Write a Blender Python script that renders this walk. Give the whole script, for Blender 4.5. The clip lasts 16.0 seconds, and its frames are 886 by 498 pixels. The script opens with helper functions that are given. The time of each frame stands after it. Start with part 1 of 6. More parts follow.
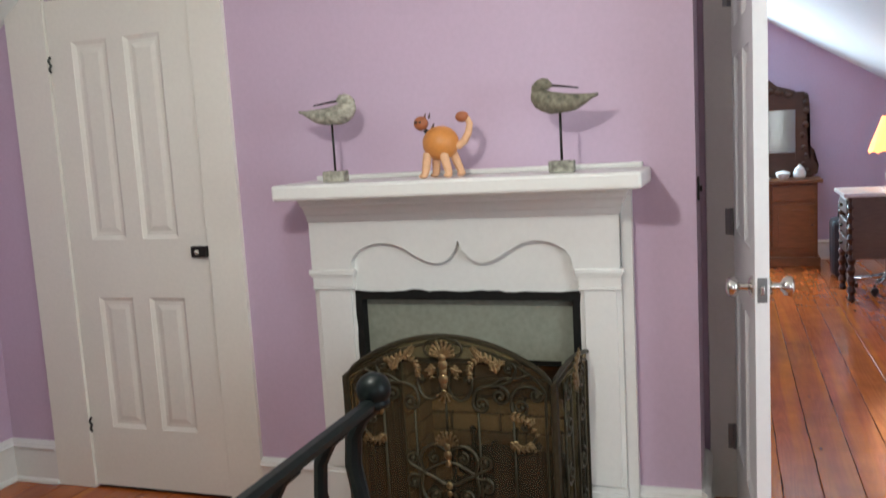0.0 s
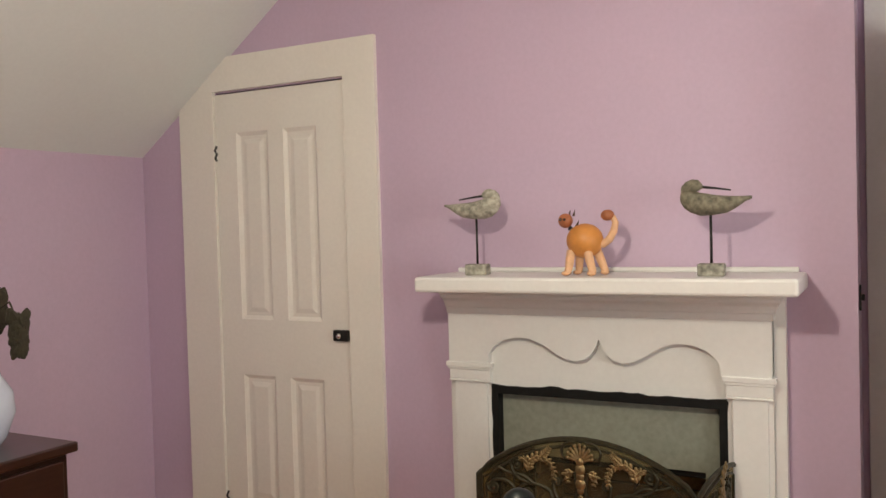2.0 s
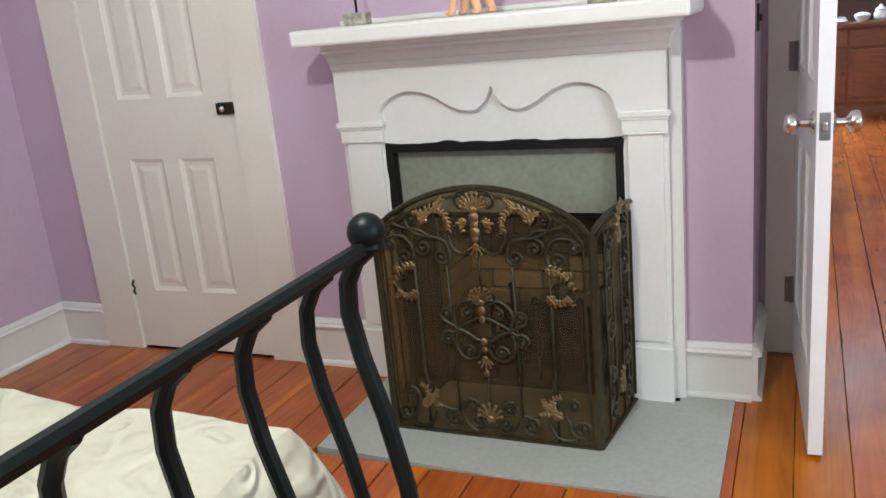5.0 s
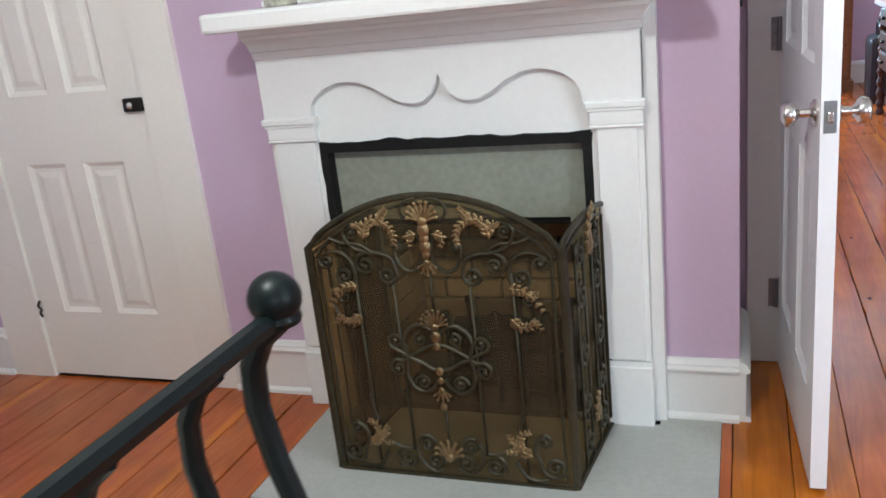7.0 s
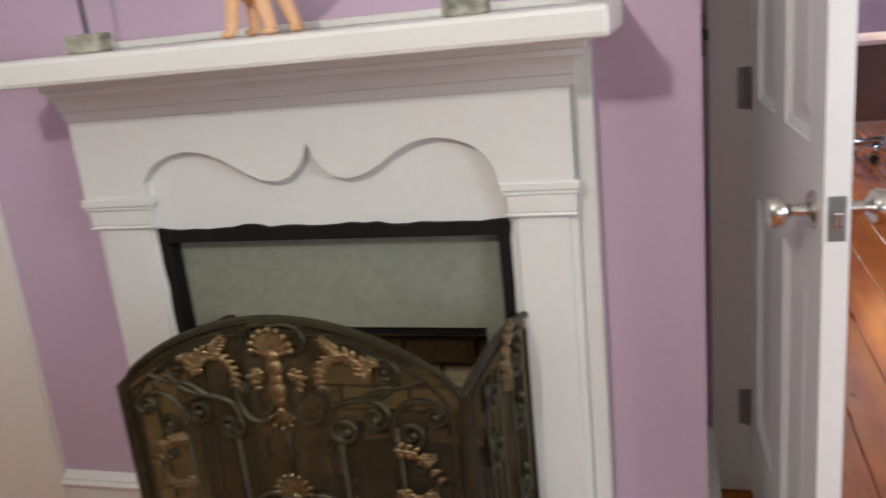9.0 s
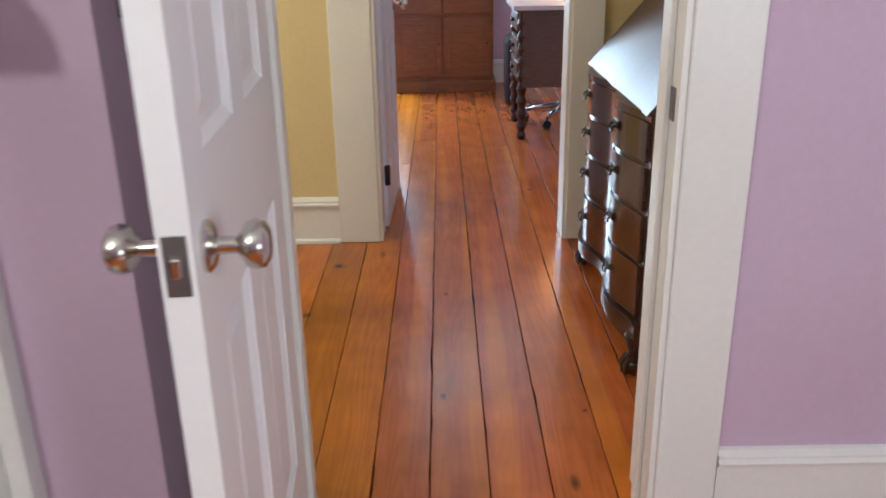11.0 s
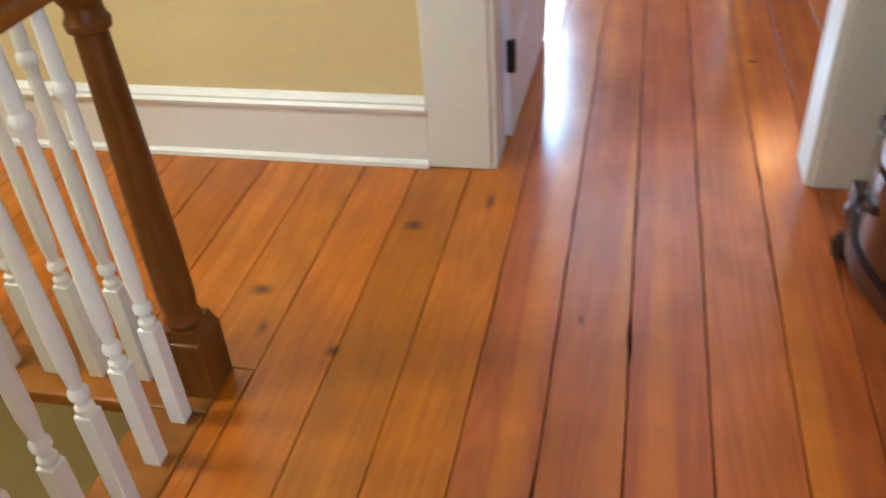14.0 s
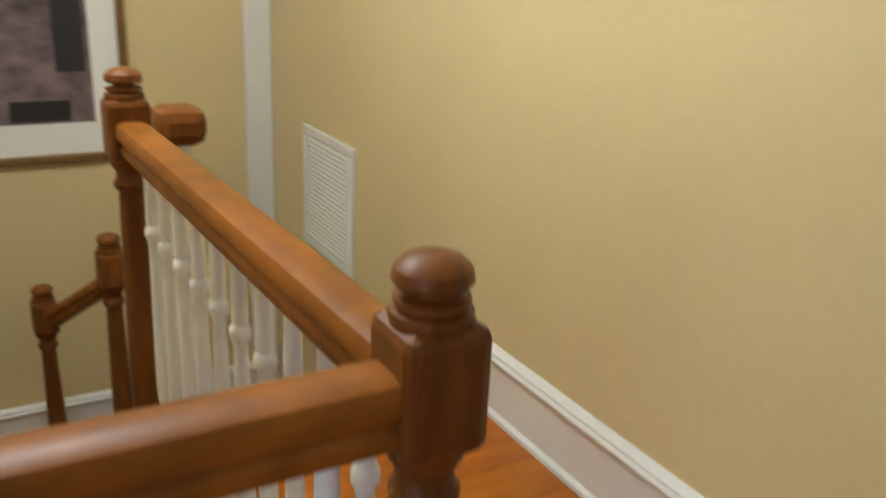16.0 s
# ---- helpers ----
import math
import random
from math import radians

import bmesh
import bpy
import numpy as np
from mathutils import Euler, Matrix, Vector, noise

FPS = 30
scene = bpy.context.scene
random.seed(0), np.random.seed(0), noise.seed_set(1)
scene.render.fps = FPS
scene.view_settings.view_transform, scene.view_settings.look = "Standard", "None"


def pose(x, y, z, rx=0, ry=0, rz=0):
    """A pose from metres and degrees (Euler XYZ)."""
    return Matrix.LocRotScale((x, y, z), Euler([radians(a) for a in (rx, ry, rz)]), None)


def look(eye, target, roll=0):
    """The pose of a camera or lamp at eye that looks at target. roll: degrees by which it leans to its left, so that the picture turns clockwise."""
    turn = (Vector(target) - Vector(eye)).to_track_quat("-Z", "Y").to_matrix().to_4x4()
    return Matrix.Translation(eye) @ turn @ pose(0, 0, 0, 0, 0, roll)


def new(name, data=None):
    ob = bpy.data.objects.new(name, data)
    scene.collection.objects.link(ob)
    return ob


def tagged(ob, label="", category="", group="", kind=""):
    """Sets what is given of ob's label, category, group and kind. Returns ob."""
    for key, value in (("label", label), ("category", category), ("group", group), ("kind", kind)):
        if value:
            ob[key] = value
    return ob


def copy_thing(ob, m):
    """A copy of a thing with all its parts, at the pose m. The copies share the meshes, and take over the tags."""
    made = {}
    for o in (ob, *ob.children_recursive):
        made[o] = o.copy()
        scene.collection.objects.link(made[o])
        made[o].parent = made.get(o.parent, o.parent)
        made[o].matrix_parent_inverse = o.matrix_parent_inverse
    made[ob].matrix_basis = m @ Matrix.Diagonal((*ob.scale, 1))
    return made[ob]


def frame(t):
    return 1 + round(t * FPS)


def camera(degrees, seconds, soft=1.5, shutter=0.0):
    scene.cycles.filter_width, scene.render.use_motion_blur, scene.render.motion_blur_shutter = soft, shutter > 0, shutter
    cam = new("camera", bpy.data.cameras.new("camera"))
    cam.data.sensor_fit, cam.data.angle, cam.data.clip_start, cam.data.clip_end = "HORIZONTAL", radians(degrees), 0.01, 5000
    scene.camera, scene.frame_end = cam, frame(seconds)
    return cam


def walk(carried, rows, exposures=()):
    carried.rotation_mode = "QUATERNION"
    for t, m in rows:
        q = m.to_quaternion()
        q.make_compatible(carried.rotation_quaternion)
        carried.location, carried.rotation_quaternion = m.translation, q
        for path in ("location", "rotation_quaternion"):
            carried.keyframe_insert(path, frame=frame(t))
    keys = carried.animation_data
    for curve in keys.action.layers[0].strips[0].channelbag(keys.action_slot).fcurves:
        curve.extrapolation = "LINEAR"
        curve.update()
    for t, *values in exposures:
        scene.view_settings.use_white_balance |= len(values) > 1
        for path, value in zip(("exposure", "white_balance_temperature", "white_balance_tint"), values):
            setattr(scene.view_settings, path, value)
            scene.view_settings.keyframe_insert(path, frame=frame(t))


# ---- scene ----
cam = camera(55.5, 16.0, shutter=0.5)
METRES, EYE, TILT, LEAN, TURN = 5.0, 1.42, 0.0, 0.0, 18.6
PATH = [
    (0, (-0.085, 0.479, 1.396), (-0.732, 2.354, 1.141), -3.3),
    (0.5, (-0.09, 0.474, 1.423), (-0.749, 2.357, 1.281), -2.8),
    (1, (-0.106, 0.472, 1.436), (-0.857, 2.324, 1.354), -2.2),
    (1.5, (-0.124, 0.469, 1.438), (-1.026, 2.253, 1.387), -1.8),
    (2, (-0.122, 0.469, 1.451), (-1.047, 2.241, 1.395), -1.6),
    (2.5, (-0.09, 0.481, 1.456), (-1.005, 2.258, 1.39), -1.9),
    (3, (-0.054, 0.509, 1.441), (-0.915, 2.313, 1.363), -2.3),
    (3.5, (-0.046, 0.547, 1.392), (-0.872, 2.36, 1.216), -2.9),
    (4, (-0.044, 0.594, 1.335), (-0.854, 2.39, 0.991), -3.8),
    (4.5, (-0.036, 0.622, 1.313), (-0.837, 2.385, 0.813), -4.9),
    (7, (-0.178, 0.987, 1.296), (-0.85, 2.771, 0.692), -6.4),
    (7.5, (-0.157, 1.163, 1.306), (-0.817, 2.962, 0.733), -5.4),
    (8, (-0.158, 1.328, 1.303), (-0.848, 3.129, 0.774), -5.2),
    (8.5, (-0.239, 1.473, 1.295), (-0.905, 3.29, 0.788), -4.7),
    (9, (-0.218, 1.616, 1.298), (-0.778, 3.454, 0.744), -6.0),
    (9.5, (-0.08, 1.697, 1.275), (-0.375, 3.578, 0.661), -5.9),
    (10, (0.092, 1.792, 1.283), (-0.067, 3.675, 0.629), -3.6),
    (12.5, (0.334, 2.855, 1.19), (0.422, 4.606, 0.227), -1.0),
    (13, (0.326, 3.143, 1.176), (0.368, 4.797, 0.054), -1.1),
    (13.5, (0.352, 3.408, 1.177), (0.231, 5.003, -0.024), -3.7),
    (14, (0.342, 3.638, 1.174), (-0.062, 5.199, -0.01), -4.4),
    (14.5, (0.262, 3.865, 1.19), (-0.377, 5.371, 0.04), -3.6),
    (15, (0.204, 4.042, 1.19), (-0.765, 5.438, 0.134), -2.1),
    (15.2, (0.21, 4.106, 1.193), (-0.904, 5.445, 0.21), -0.6),
    (15.5, (0.241, 4.232, 1.199), (-1.135, 5.415, 0.36), 1.8),
    (15.6, (0.233, 4.25, 1.206), (-1.196, 5.394, 0.399), 1.5),
    (16, (0.148, 4.353, 1.221), (-1.48, 5.31, 0.561), 2.7),
]
# stops, kelvin and tint of the hand-held camera as it adjusts itself
EXPOSURES = [(0.0, 0.0, 6250, 0), (0.5, -0.1, 6550, 1), (1.5, -0.1, 7400, 5), (3.0, -0.1, 7600, 5), (3.9, -0.02, 6800, 2), (4.5, 0.25, 6300, 0), (7.0, 0.45, 5800, 0), (9.0, 0.0, 6450, 3), (10.0, -0.05, 6250, 4), (12.5, 0.06, 6700, 9), (13.0, 0.27, 7200, 13), (13.5, 0.3, 6900, 10), (14.0, 0.36, 5750, 1), (14.5, 0.3, 5450, 1), (15.0, 0.2, 5600, 3), (16.0, -0.14, 5500, 4)]
walk(cam, [(t, look(eye, target, roll)) for t, eye, target, roll in PATH], EXPOSURES)

# ---- world and lights ----
world = bpy.data.worlds.new("world")
scene.world = world
world.use_nodes = True
wn = world.node_tree.nodes
sky = wn.new("ShaderNodeTexSky")
sky.sky_type, sky.sun_disc, sky.sun_elevation, sky.sun_rotation = "NISHITA", False, radians(35), radians(200)
world.node_tree.links.new(sky.outputs[0], wn["Background"].inputs[0])
wn["Background"].inputs[1].default_value = 0.12


def lamp(name, kind, m, energy, colour, size=0.1, size_y=None):
    data = bpy.data.lights.new(name, kind)
    data.energy, data.color = energy, colour
    if kind == "AREA":
        data.shape, data.size, data.size_y = "RECTANGLE", size, size_y or size
    elif kind == "POINT":
        data.shadow_soft_size = size
    ob = new(name, data)
    ob.matrix_world = m
    return ob


WINDOW_LIGHT = (0.88, 0.95, 1.0)
BULB = (1.0, 0.945, 0.87)
# daylight through the windows, the bulbs of the ceiling lights, the table lamp
# fill light for the bedroom; its south window is assumed, out of view
lamp("bedroom_fill_light", "AREA", look((1.35, -1.72, 1.45), (0.4, 3, 1.0)), 18, WINDOW_LIGHT, 0.9, 1.4)
lamp("bedroom_east_window_light", "AREA", look((1.94, 1.3, 1.45), (-0.2, 4.2, 0.6)), 28, WINDOW_LIGHT, 0.9, 1.4)
lamp("bedroom_ceiling_bulb", "POINT", pose(-0.78, 1.35, 1.97), 54, (1.0, 0.94, 0.87), 0.05)
lamp("gable_window_light", "AREA", look((-0.58, 9.56, 1.5), (-0.1, 6.5, 0.6)), 140, (0.62, 0.80, 1.0), 0.7, 1.2)
lamp("dormer_window_light", "AREA", look((2.45, 8.6, 1.35), (0.8, 8.6, 1.2)), 34, WINDOW_LIGHT, 0.9, 0.7)
# assumed hall source, out of view, placed to spread brightness over the walls
lamp("hall_fill_bulb", "POINT", pose(-1.60, 4.40, 2.22), 65, BULB, 0.14)
lamp("table_lamp_bulb", "POINT", pose(1.10, 7.75, 1.20), 4, (1.0, 0.62, 0.30), 0.08)


# ---- materials ----
def mat(name, colour, rough=0.5, metal=0.0, grain=None, stain=0.06, bump=0.1, coat=0.0, scale=1.0, vary=0.0, transmission=0.0, spec=0.5):
    """A painted, stained or metal surface: fine grain, larger stains and fine relief.
    grain: (x, y, z) scales of stretched noise, or None for even noise."""
    m = bpy.data.materials.new(name)
    m.use_nodes = True
    nt = m.node_tree
    n, link = nt.nodes, nt.links.new
    p = n["Principled BSDF"]
    tc = n.new("ShaderNodeTexCoord")
    mp = n.new("ShaderNodeMapping")
    link(tc.outputs["Object"], mp.inputs["Vector"])
    mp.inputs["Scale"].default_value = grain or (60 * scale, 60 * scale, 60 * scale)
    fine = n.new("ShaderNodeTexNoise")
    fine.inputs["Scale"].default_value, fine.inputs["Detail"].default_value = 1.0, 4
    link(mp.outputs[0], fine.inputs["Vector"])
    big = n.new("ShaderNodeTexNoise")
    big.inputs["Scale"].default_value, big.inputs["Detail"].default_value = 2.2 * scale, 5
    link(tc.outputs["Object"], big.inputs["Vector"])
    add = n.new("ShaderNodeMath")
    add.operation = "ADD"
    link(fine.outputs["Fac"], add.inputs[0])
    link(big.outputs["Fac"], add.inputs[1])
    ramp = n.new("ShaderNodeMapRange")
    link(add.outputs[0], ramp.inputs["Value"])
    ramp.inputs["From Min"].default_value, ramp.inputs["From Max"].default_value = 0.6, 1.4
    ramp.inputs["To Min"].default_value, ramp.inputs["To Max"].default_value = 1 - stain, 1 + stain
    hsv = n.new("ShaderNodeHueSaturation")
    hsv.inputs["Color"].default_value = (*colour, 1)
    link(ramp.outputs[0], hsv.inputs["Value"])
    if vary:
        info = n.new("ShaderNodeObjectInfo")
        r2 = n.new("ShaderNodeMapRange")
        r2.inputs["To Min"].default_value, r2.inputs["To Max"].default_value = 1 - vary, 1 + vary
        link(info.outputs["Random"], r2.inputs["Value"])
        mul = n.new("ShaderNodeMath")
        mul.operation = "MULTIPLY"
        link(ramp.outputs[0], mul.inputs[0])
        link(r2.outputs[0], mul.inputs[1])
        link(mul.outputs[0], hsv.inputs["Value"])
    link(hsv.outputs[0], p.inputs["Base Color"])
    rr = n.new("ShaderNodeMapRange")
    link(big.outputs["Fac"], rr.inputs["Value"])
    rr.inputs["To Min"].default_value, rr.inputs["To Max"].default_value = max(0.02, rough - 0.1), min(1, rough + 0.1)
    link(rr.outputs[0], p.inputs["Roughness"])
    p.inputs["Metallic"].default_value = metal
    p.inputs["Coat Weight"].default_value = coat
    p.inputs["Coat Roughness"].default_value = 0.12
    p.inputs["Transmission Weight"].default_value = transmission
    p.inputs["Specular IOR Level"].default_value = spec
    if bump:
        b = n.new("ShaderNodeBump")
        b.inputs["Strength"].default_value, b.inputs["Distance"].default_value = bump, 0.002
        link(fine.outputs["Fac"], b.inputs["Height"])
        link(b.outputs[0], p.inputs["Normal"])
    return m


# knots and worn marks of the boards: place, half sizes, depth of colour
KNOTS = [(-0.436, 4.985, 0.030, 0.022, 0.85), (-0.150, 5.275, 0.030, 0.024, 0.9), (-0.212, 4.815, 0.016, 0.020, 0.95), (0.268, 4.245, 0.010, 0.018, 0.9), (0.664, 4.156, 0.009, 0.010, 0.9),
         (0.28, 4.98, 0.008, 0.022, 0.8), (-0.31, 4.30, 0.055, 0.022, 0.95), (-0.385, 4.86, 0.012, 0.03, 0.7), (0.02, 5.40, 0.012, 0.05, 0.7), (0.72, 6.3, 0.02, 0.015, 0.8)]


def plank_wood(name, light, dark, rough=0.24):
    """Varnished pine boards: long growth rings, knots, worn patches, a shade for each board."""
    m = bpy.data.materials.new(name)
    m.use_nodes = True
    nt = m.node_tree
    n, link = nt.nodes, nt.links.new
    p = n["Principled BSDF"]
    tc = n.new("ShaderNodeTexCoord")
    info = n.new("ShaderNodeObjectInfo")
    shift = n.new("ShaderNodeVectorMath")
    shift.operation = "MULTIPLY_ADD"
    comb = n.new("ShaderNodeCombineXYZ")
    for i in range(3):
        link(info.outputs["Random"], comb.inputs[i])
    link(comb.outputs[0], shift.inputs[0])
    shift.inputs[1].default_value = (37, 91, 13)
    link(tc.outputs["Object"], shift.inputs[2])
    warp = n.new("ShaderNodeTexNoise")
    warp.inputs["Scale"].default_value, warp.inputs["Detail"].default_value = 1.6, 2
    mpw = n.new("ShaderNodeMapping")
    mpw.inputs["Scale"].default_value = (4.5, 0.35, 1)
    link(shift.outputs[0], mpw.inputs["Vector"])
    link(mpw.outputs[0], warp.inputs["Vector"])
    # cathedral rings: contours of a stretched noise
    rings = n.new("ShaderNodeMath")
    rings.operation = "MULTIPLY"
    link(warp.outputs["Fac"], rings.inputs[0])
    rings.inputs[1].default_value = 17
    sine = n.new("ShaderNodeMath")
    sine.operation = "SINE"
    mul6 = n.new("ShaderNodeMath")
    mul6.operation = "MULTIPLY"
    link(rings.outputs[0], mul6.inputs[0])
    mul6.inputs[1].default_value = 6.283
    link(mul6.outputs[0], sine.inputs[0])
    streak = n.new("ShaderNodeTexNoise")
    mps = n.new("ShaderNodeMapping")
    mps.inputs["Scale"].default_value = (110, 3.5, 60)
    link(shift.outputs[0], mps.inputs["Vector"])
    link(mps.outputs[0], streak.inputs["Vector"])
    streak.inputs["Scale"].default_value, streak.inputs["Detail"].default_value = 1.0, 5
    mix = n.new("ShaderNodeMath")
    mix.operation = "MULTIPLY_ADD"
    link(sine.outputs[0], mix.inputs[0])
    mix.inputs[1].default_value = 0.08
    calm = n.new("ShaderNodeMath")
    calm.operation = "MULTIPLY_ADD"
    calm.inputs[1].default_value, calm.inputs[2].default_value = 0.55, 0.22
    link(streak.outputs["Fac"], calm.inputs[0])
    link(calm.outputs[0], mix.inputs[2])
    ramp = n.new("ShaderNodeValToRGB")
    ramp.color_ramp.elements[0].position, ramp.color_ramp.elements[0].color = 0.12, (*dark, 1)
    ramp.color_ramp.elements[1].position, ramp.color_ramp.elements[1].color = 0.80, (*light, 1)
    link(mix.outputs[0], ramp.inputs[0])
    # paler sapwood along some boards
    band = n.new("ShaderNodeTexNoise")
    mpb = n.new("ShaderNodeMapping")
    mpb.inputs["Scale"].default_value = (11, 0.22, 1)
    link(shift.outputs[0], mpb.inputs["Vector"])
    link(mpb.outputs[0], band.inputs["Vector"])
    band.inputs["Scale"].default_value, band.inputs["Detail"].default_value = 1.0, 1
    bandr = n.new("ShaderNodeMapRange")
    link(band.outputs["Fac"], bandr.inputs["Value"])
    bandr.inputs["From Min"].default_value, bandr.inputs["From Max"].default_value = 0.56, 0.66
    bandr.inputs["To Max"].default_value = 0.55
    sap = n.new("ShaderNodeMix")
    sap.data_type = "RGBA"
    link(bandr.outputs[0], sap.inputs["Factor"])
    link(ramp.outputs[0], sap.inputs[6])
    sap.inputs[7].default_value = (0.60, 0.195, 0.014, 1)
    # knots
    vor = n.new("ShaderNodeTexVoronoi")
    mpv = n.new("ShaderNodeMapping")
    mpv.inputs["Scale"].default_value = (3.4, 1.3, 1)
    link(shift.outputs[0], mpv.inputs["Vector"])
    link(mpv.outputs[0], vor.inputs["Vector"])
    vor.inputs["Scale"].default_value = 1.0
    knot = n.new("ShaderNodeMapRange")
    link(vor.outputs["Distance"], knot.inputs["Value"])
    knot.inputs["From Min"].default_value, knot.inputs["From Max"].default_value = 0.02, 0.055
    knot.inputs["To Min"].default_value, knot.inputs["To Max"].default_value = 0.85, 0.0
    kmix = n.new("ShaderNodeMix")
    kmix.data_type = "RGBA"
    link(knot.outputs[0], kmix.inputs["Factor"])
    link(sap.outputs[2], kmix.inputs[6])
    kmix.inputs[7].default_value = (0.05, 0.018, 0.006, 1)
    # the larger knots and dark worn marks, each at its own place
    geo = n.new("ShaderNodeNewGeometry")
    colour = kmix.outputs[2]
    for kx, ky, rx, ry, deep in KNOTS:
        sub = n.new("ShaderNodeVectorMath")
        sub.operation = "SUBTRACT"
        link(geo.outputs["Position"], sub.inputs[0])
        sub.inputs[1].default_value = (kx, ky, 0)
        sc = n.new("ShaderNodeVectorMath")
        sc.operation = "MULTIPLY"
        link(sub.outputs[0], sc.inputs[0])
        sc.inputs[1].default_value = (1 / rx, 1 / ry, 0)
        jig = n.new("ShaderNodeTexNoise")
        jig.inputs["Scale"].default_value = 45
        link(geo.outputs["Position"], jig.inputs["Vector"])
        ln = n.new("ShaderNodeVectorMath")
        ln.operation = "LENGTH"
        link(sc.outputs[0], ln.inputs[0])
        jl = n.new("ShaderNodeMath")
        jl.operation = "MULTIPLY_ADD"
        link(jig.outputs["Fac"], jl.inputs[0])
        jl.inputs[1].default_value = 0.9
        link(ln.outputs["Value"], jl.inputs[2])
        kr = n.new("ShaderNodeMapRange")
        link(jl.outputs[0], kr.inputs["Value"])
        kr.inputs["From Min"].default_value, kr.inputs["From Max"].default_value = 0.7, 1.6
        kr.inputs["To Min"].default_value, kr.inputs["To Max"].default_value = deep, 0.0
        km = n.new("ShaderNodeMix")
        km.data_type = "RGBA"
        link(kr.outputs[0], km.inputs["Factor"])
        link(colour, km.inputs[6])
        km.inputs[7].default_value = (0.07, 0.024, 0.008, 1)
        colour = km.outputs[2]
    # dirt and wear
    dirt = n.new("ShaderNodeTexNoise")
    dirt.inputs["Scale"].default_value, dirt.inputs["Detail"].default_value = 5.0, 7
    link(tc.outputs["Object"], dirt.inputs["Vector"])
    dr = n.new("ShaderNodeMapRange")
    link(dirt.outputs["Fac"], dr.inputs["Value"])
    dr.inputs["From Min"].default_value, dr.inputs["From Max"].default_value = 0.3, 0.7
    dr.inputs["To Min"].default_value, dr.inputs["To Max"].default_value = 0.8, 1.12
    r2 = n.new("ShaderNodeMapRange")
    r2.inputs["To Min"].default_value, r2.inputs["To Max"].default_value = 0.90, 1.12
    link(info.outputs["Random"], r2.inputs["Value"])
    vm = n.new("ShaderNodeMath")
    vm.operation = "MULTIPLY"
    link(dr.outputs[0], vm.inputs[0])
    link(r2.outputs[0], vm.inputs[1])
    hsv = n.new("ShaderNodeHueSaturation")
    link(colour, hsv.inputs["Color"])
    link(vm.outputs[0], hsv.inputs["Value"])
    r3 = n.new("ShaderNodeMapRange")
    r3.inputs["To Min"].default_value, r3.inputs["To Max"].default_value = 0.493, 0.501
    frac = n.new("ShaderNodeMath")
    frac.operation = "FRACT"
    m7 = n.new("ShaderNodeMath")
    m7.operation = "MULTIPLY"
    m7.inputs[1].default_value = 7.3
    link(info.outputs["Random"], m7.inputs[0])
    link(m7.outputs[0], frac.inputs[0])
    link(frac.outputs[0], r3.inputs["Value"])
    link(r3.outputs[0], hsv.inputs["Hue"])
    link(hsv.outputs[0], p.inputs["Base Color"])
    rr = n.new("ShaderNodeMapRange")
    link(dirt.outputs["Fac"], rr.inputs["Value"])
    rr.inputs["To Min"].default_value, rr.inputs["To Max"].default_value = rough - 0.02, rough + 0.05
    link(rr.outputs[0], p.inputs["Roughness"])
    b = n.new("ShaderNodeBump")
    b.inputs["Strength"].default_value, b.inputs["Distance"].default_value = 0.12, 0.002
    link(mix.outputs[0], b.inputs["Height"])
    link(b.outputs[0], p.inputs["Normal"])
    return m


M_PURPLE = mat("purple_paint", (0.555, 0.42, 0.55), 0.62, stain=0.05, bump=0.12)
M_YELLOW = mat("yellow_paint", (0.66, 0.54, 0.295), 0.42, stain=0.05, bump=0.12)
M_WHITE = mat("white_trim_paint", (0.76, 0.755, 0.735), 0.35, stain=0.035, bump=0.08)
M_DOORWHITE = mat("white_door_paint", (0.78, 0.78, 0.80), 0.38, stain=0.025, bump=0.05)
M_OLDWHITE = mat("cream_old_paint", (0.81, 0.78, 0.715), 0.4, stain=0.04, bump=0.2)
M_CEIL = mat("ceiling_paint", (0.73, 0.765, 0.755), 0.8, stain=0.03, bump=0.1)
M_PINE = plank_wood("varnished_pine", (0.50, 0.138, 0.028), (0.29, 0.066, 0.014), 0.17)
M_PINE_HALL = plank_wood("orange_varnished_pine", (0.53, 0.174, 0.008), (0.30, 0.078, 0.004), 0.20)
# near black for the board joints, and for shade behind the closet door
M_GAP = mat("dark_joint_and_closet_shade", (0.02, 0.012, 0.008), 0.8)
M_OAK = mat("stained_oak", (0.160, 0.054, 0.008), 0.42, grain=(60, 60, 6), stain=0.5, bump=0.15, coat=0.0, spec=0.25)
M_OAKX = mat("stained_oak_rail", (0.250, 0.086, 0.008), 0.42, grain=(14, 14, 30), stain=0.5, bump=0.12, coat=0.0, spec=0.25)
M_BALUSTER = mat("white_baluster_paint", (0.86, 0.86, 0.87), 0.3, stain=0.02, bump=0.05)
M_SLATE = mat("grey_hearth_slab", (0.40, 0.41, 0.38), 0.55, stain=0.12, bump=0.2)
M_CEMENT = mat("grey_green_cement", (0.25, 0.26, 0.21), 0.75, stain=0.22, bump=0.4, scale=0.8)
M_SOOT = mat("black_sooty_iron", (0.010, 0.0095, 0.009), 0.7, stain=0.4, bump=0.5, spec=0.2)
M_BRICK = mat("sooty_firebrick", (0.40, 0.32, 0.215), 0.85, stain=0.4, bump=0.6, vary=0.3)
M_MORTAR = mat("sooty_mortar", (0.10, 0.088, 0.07), 0.9, stain=0.3, bump=0.5)
M_IRON = mat("dark_green_black_iron", (0.005, 0.008, 0.008), 0.4, metal=0.0, stain=0.3, bump=0.2, spec=0.18)
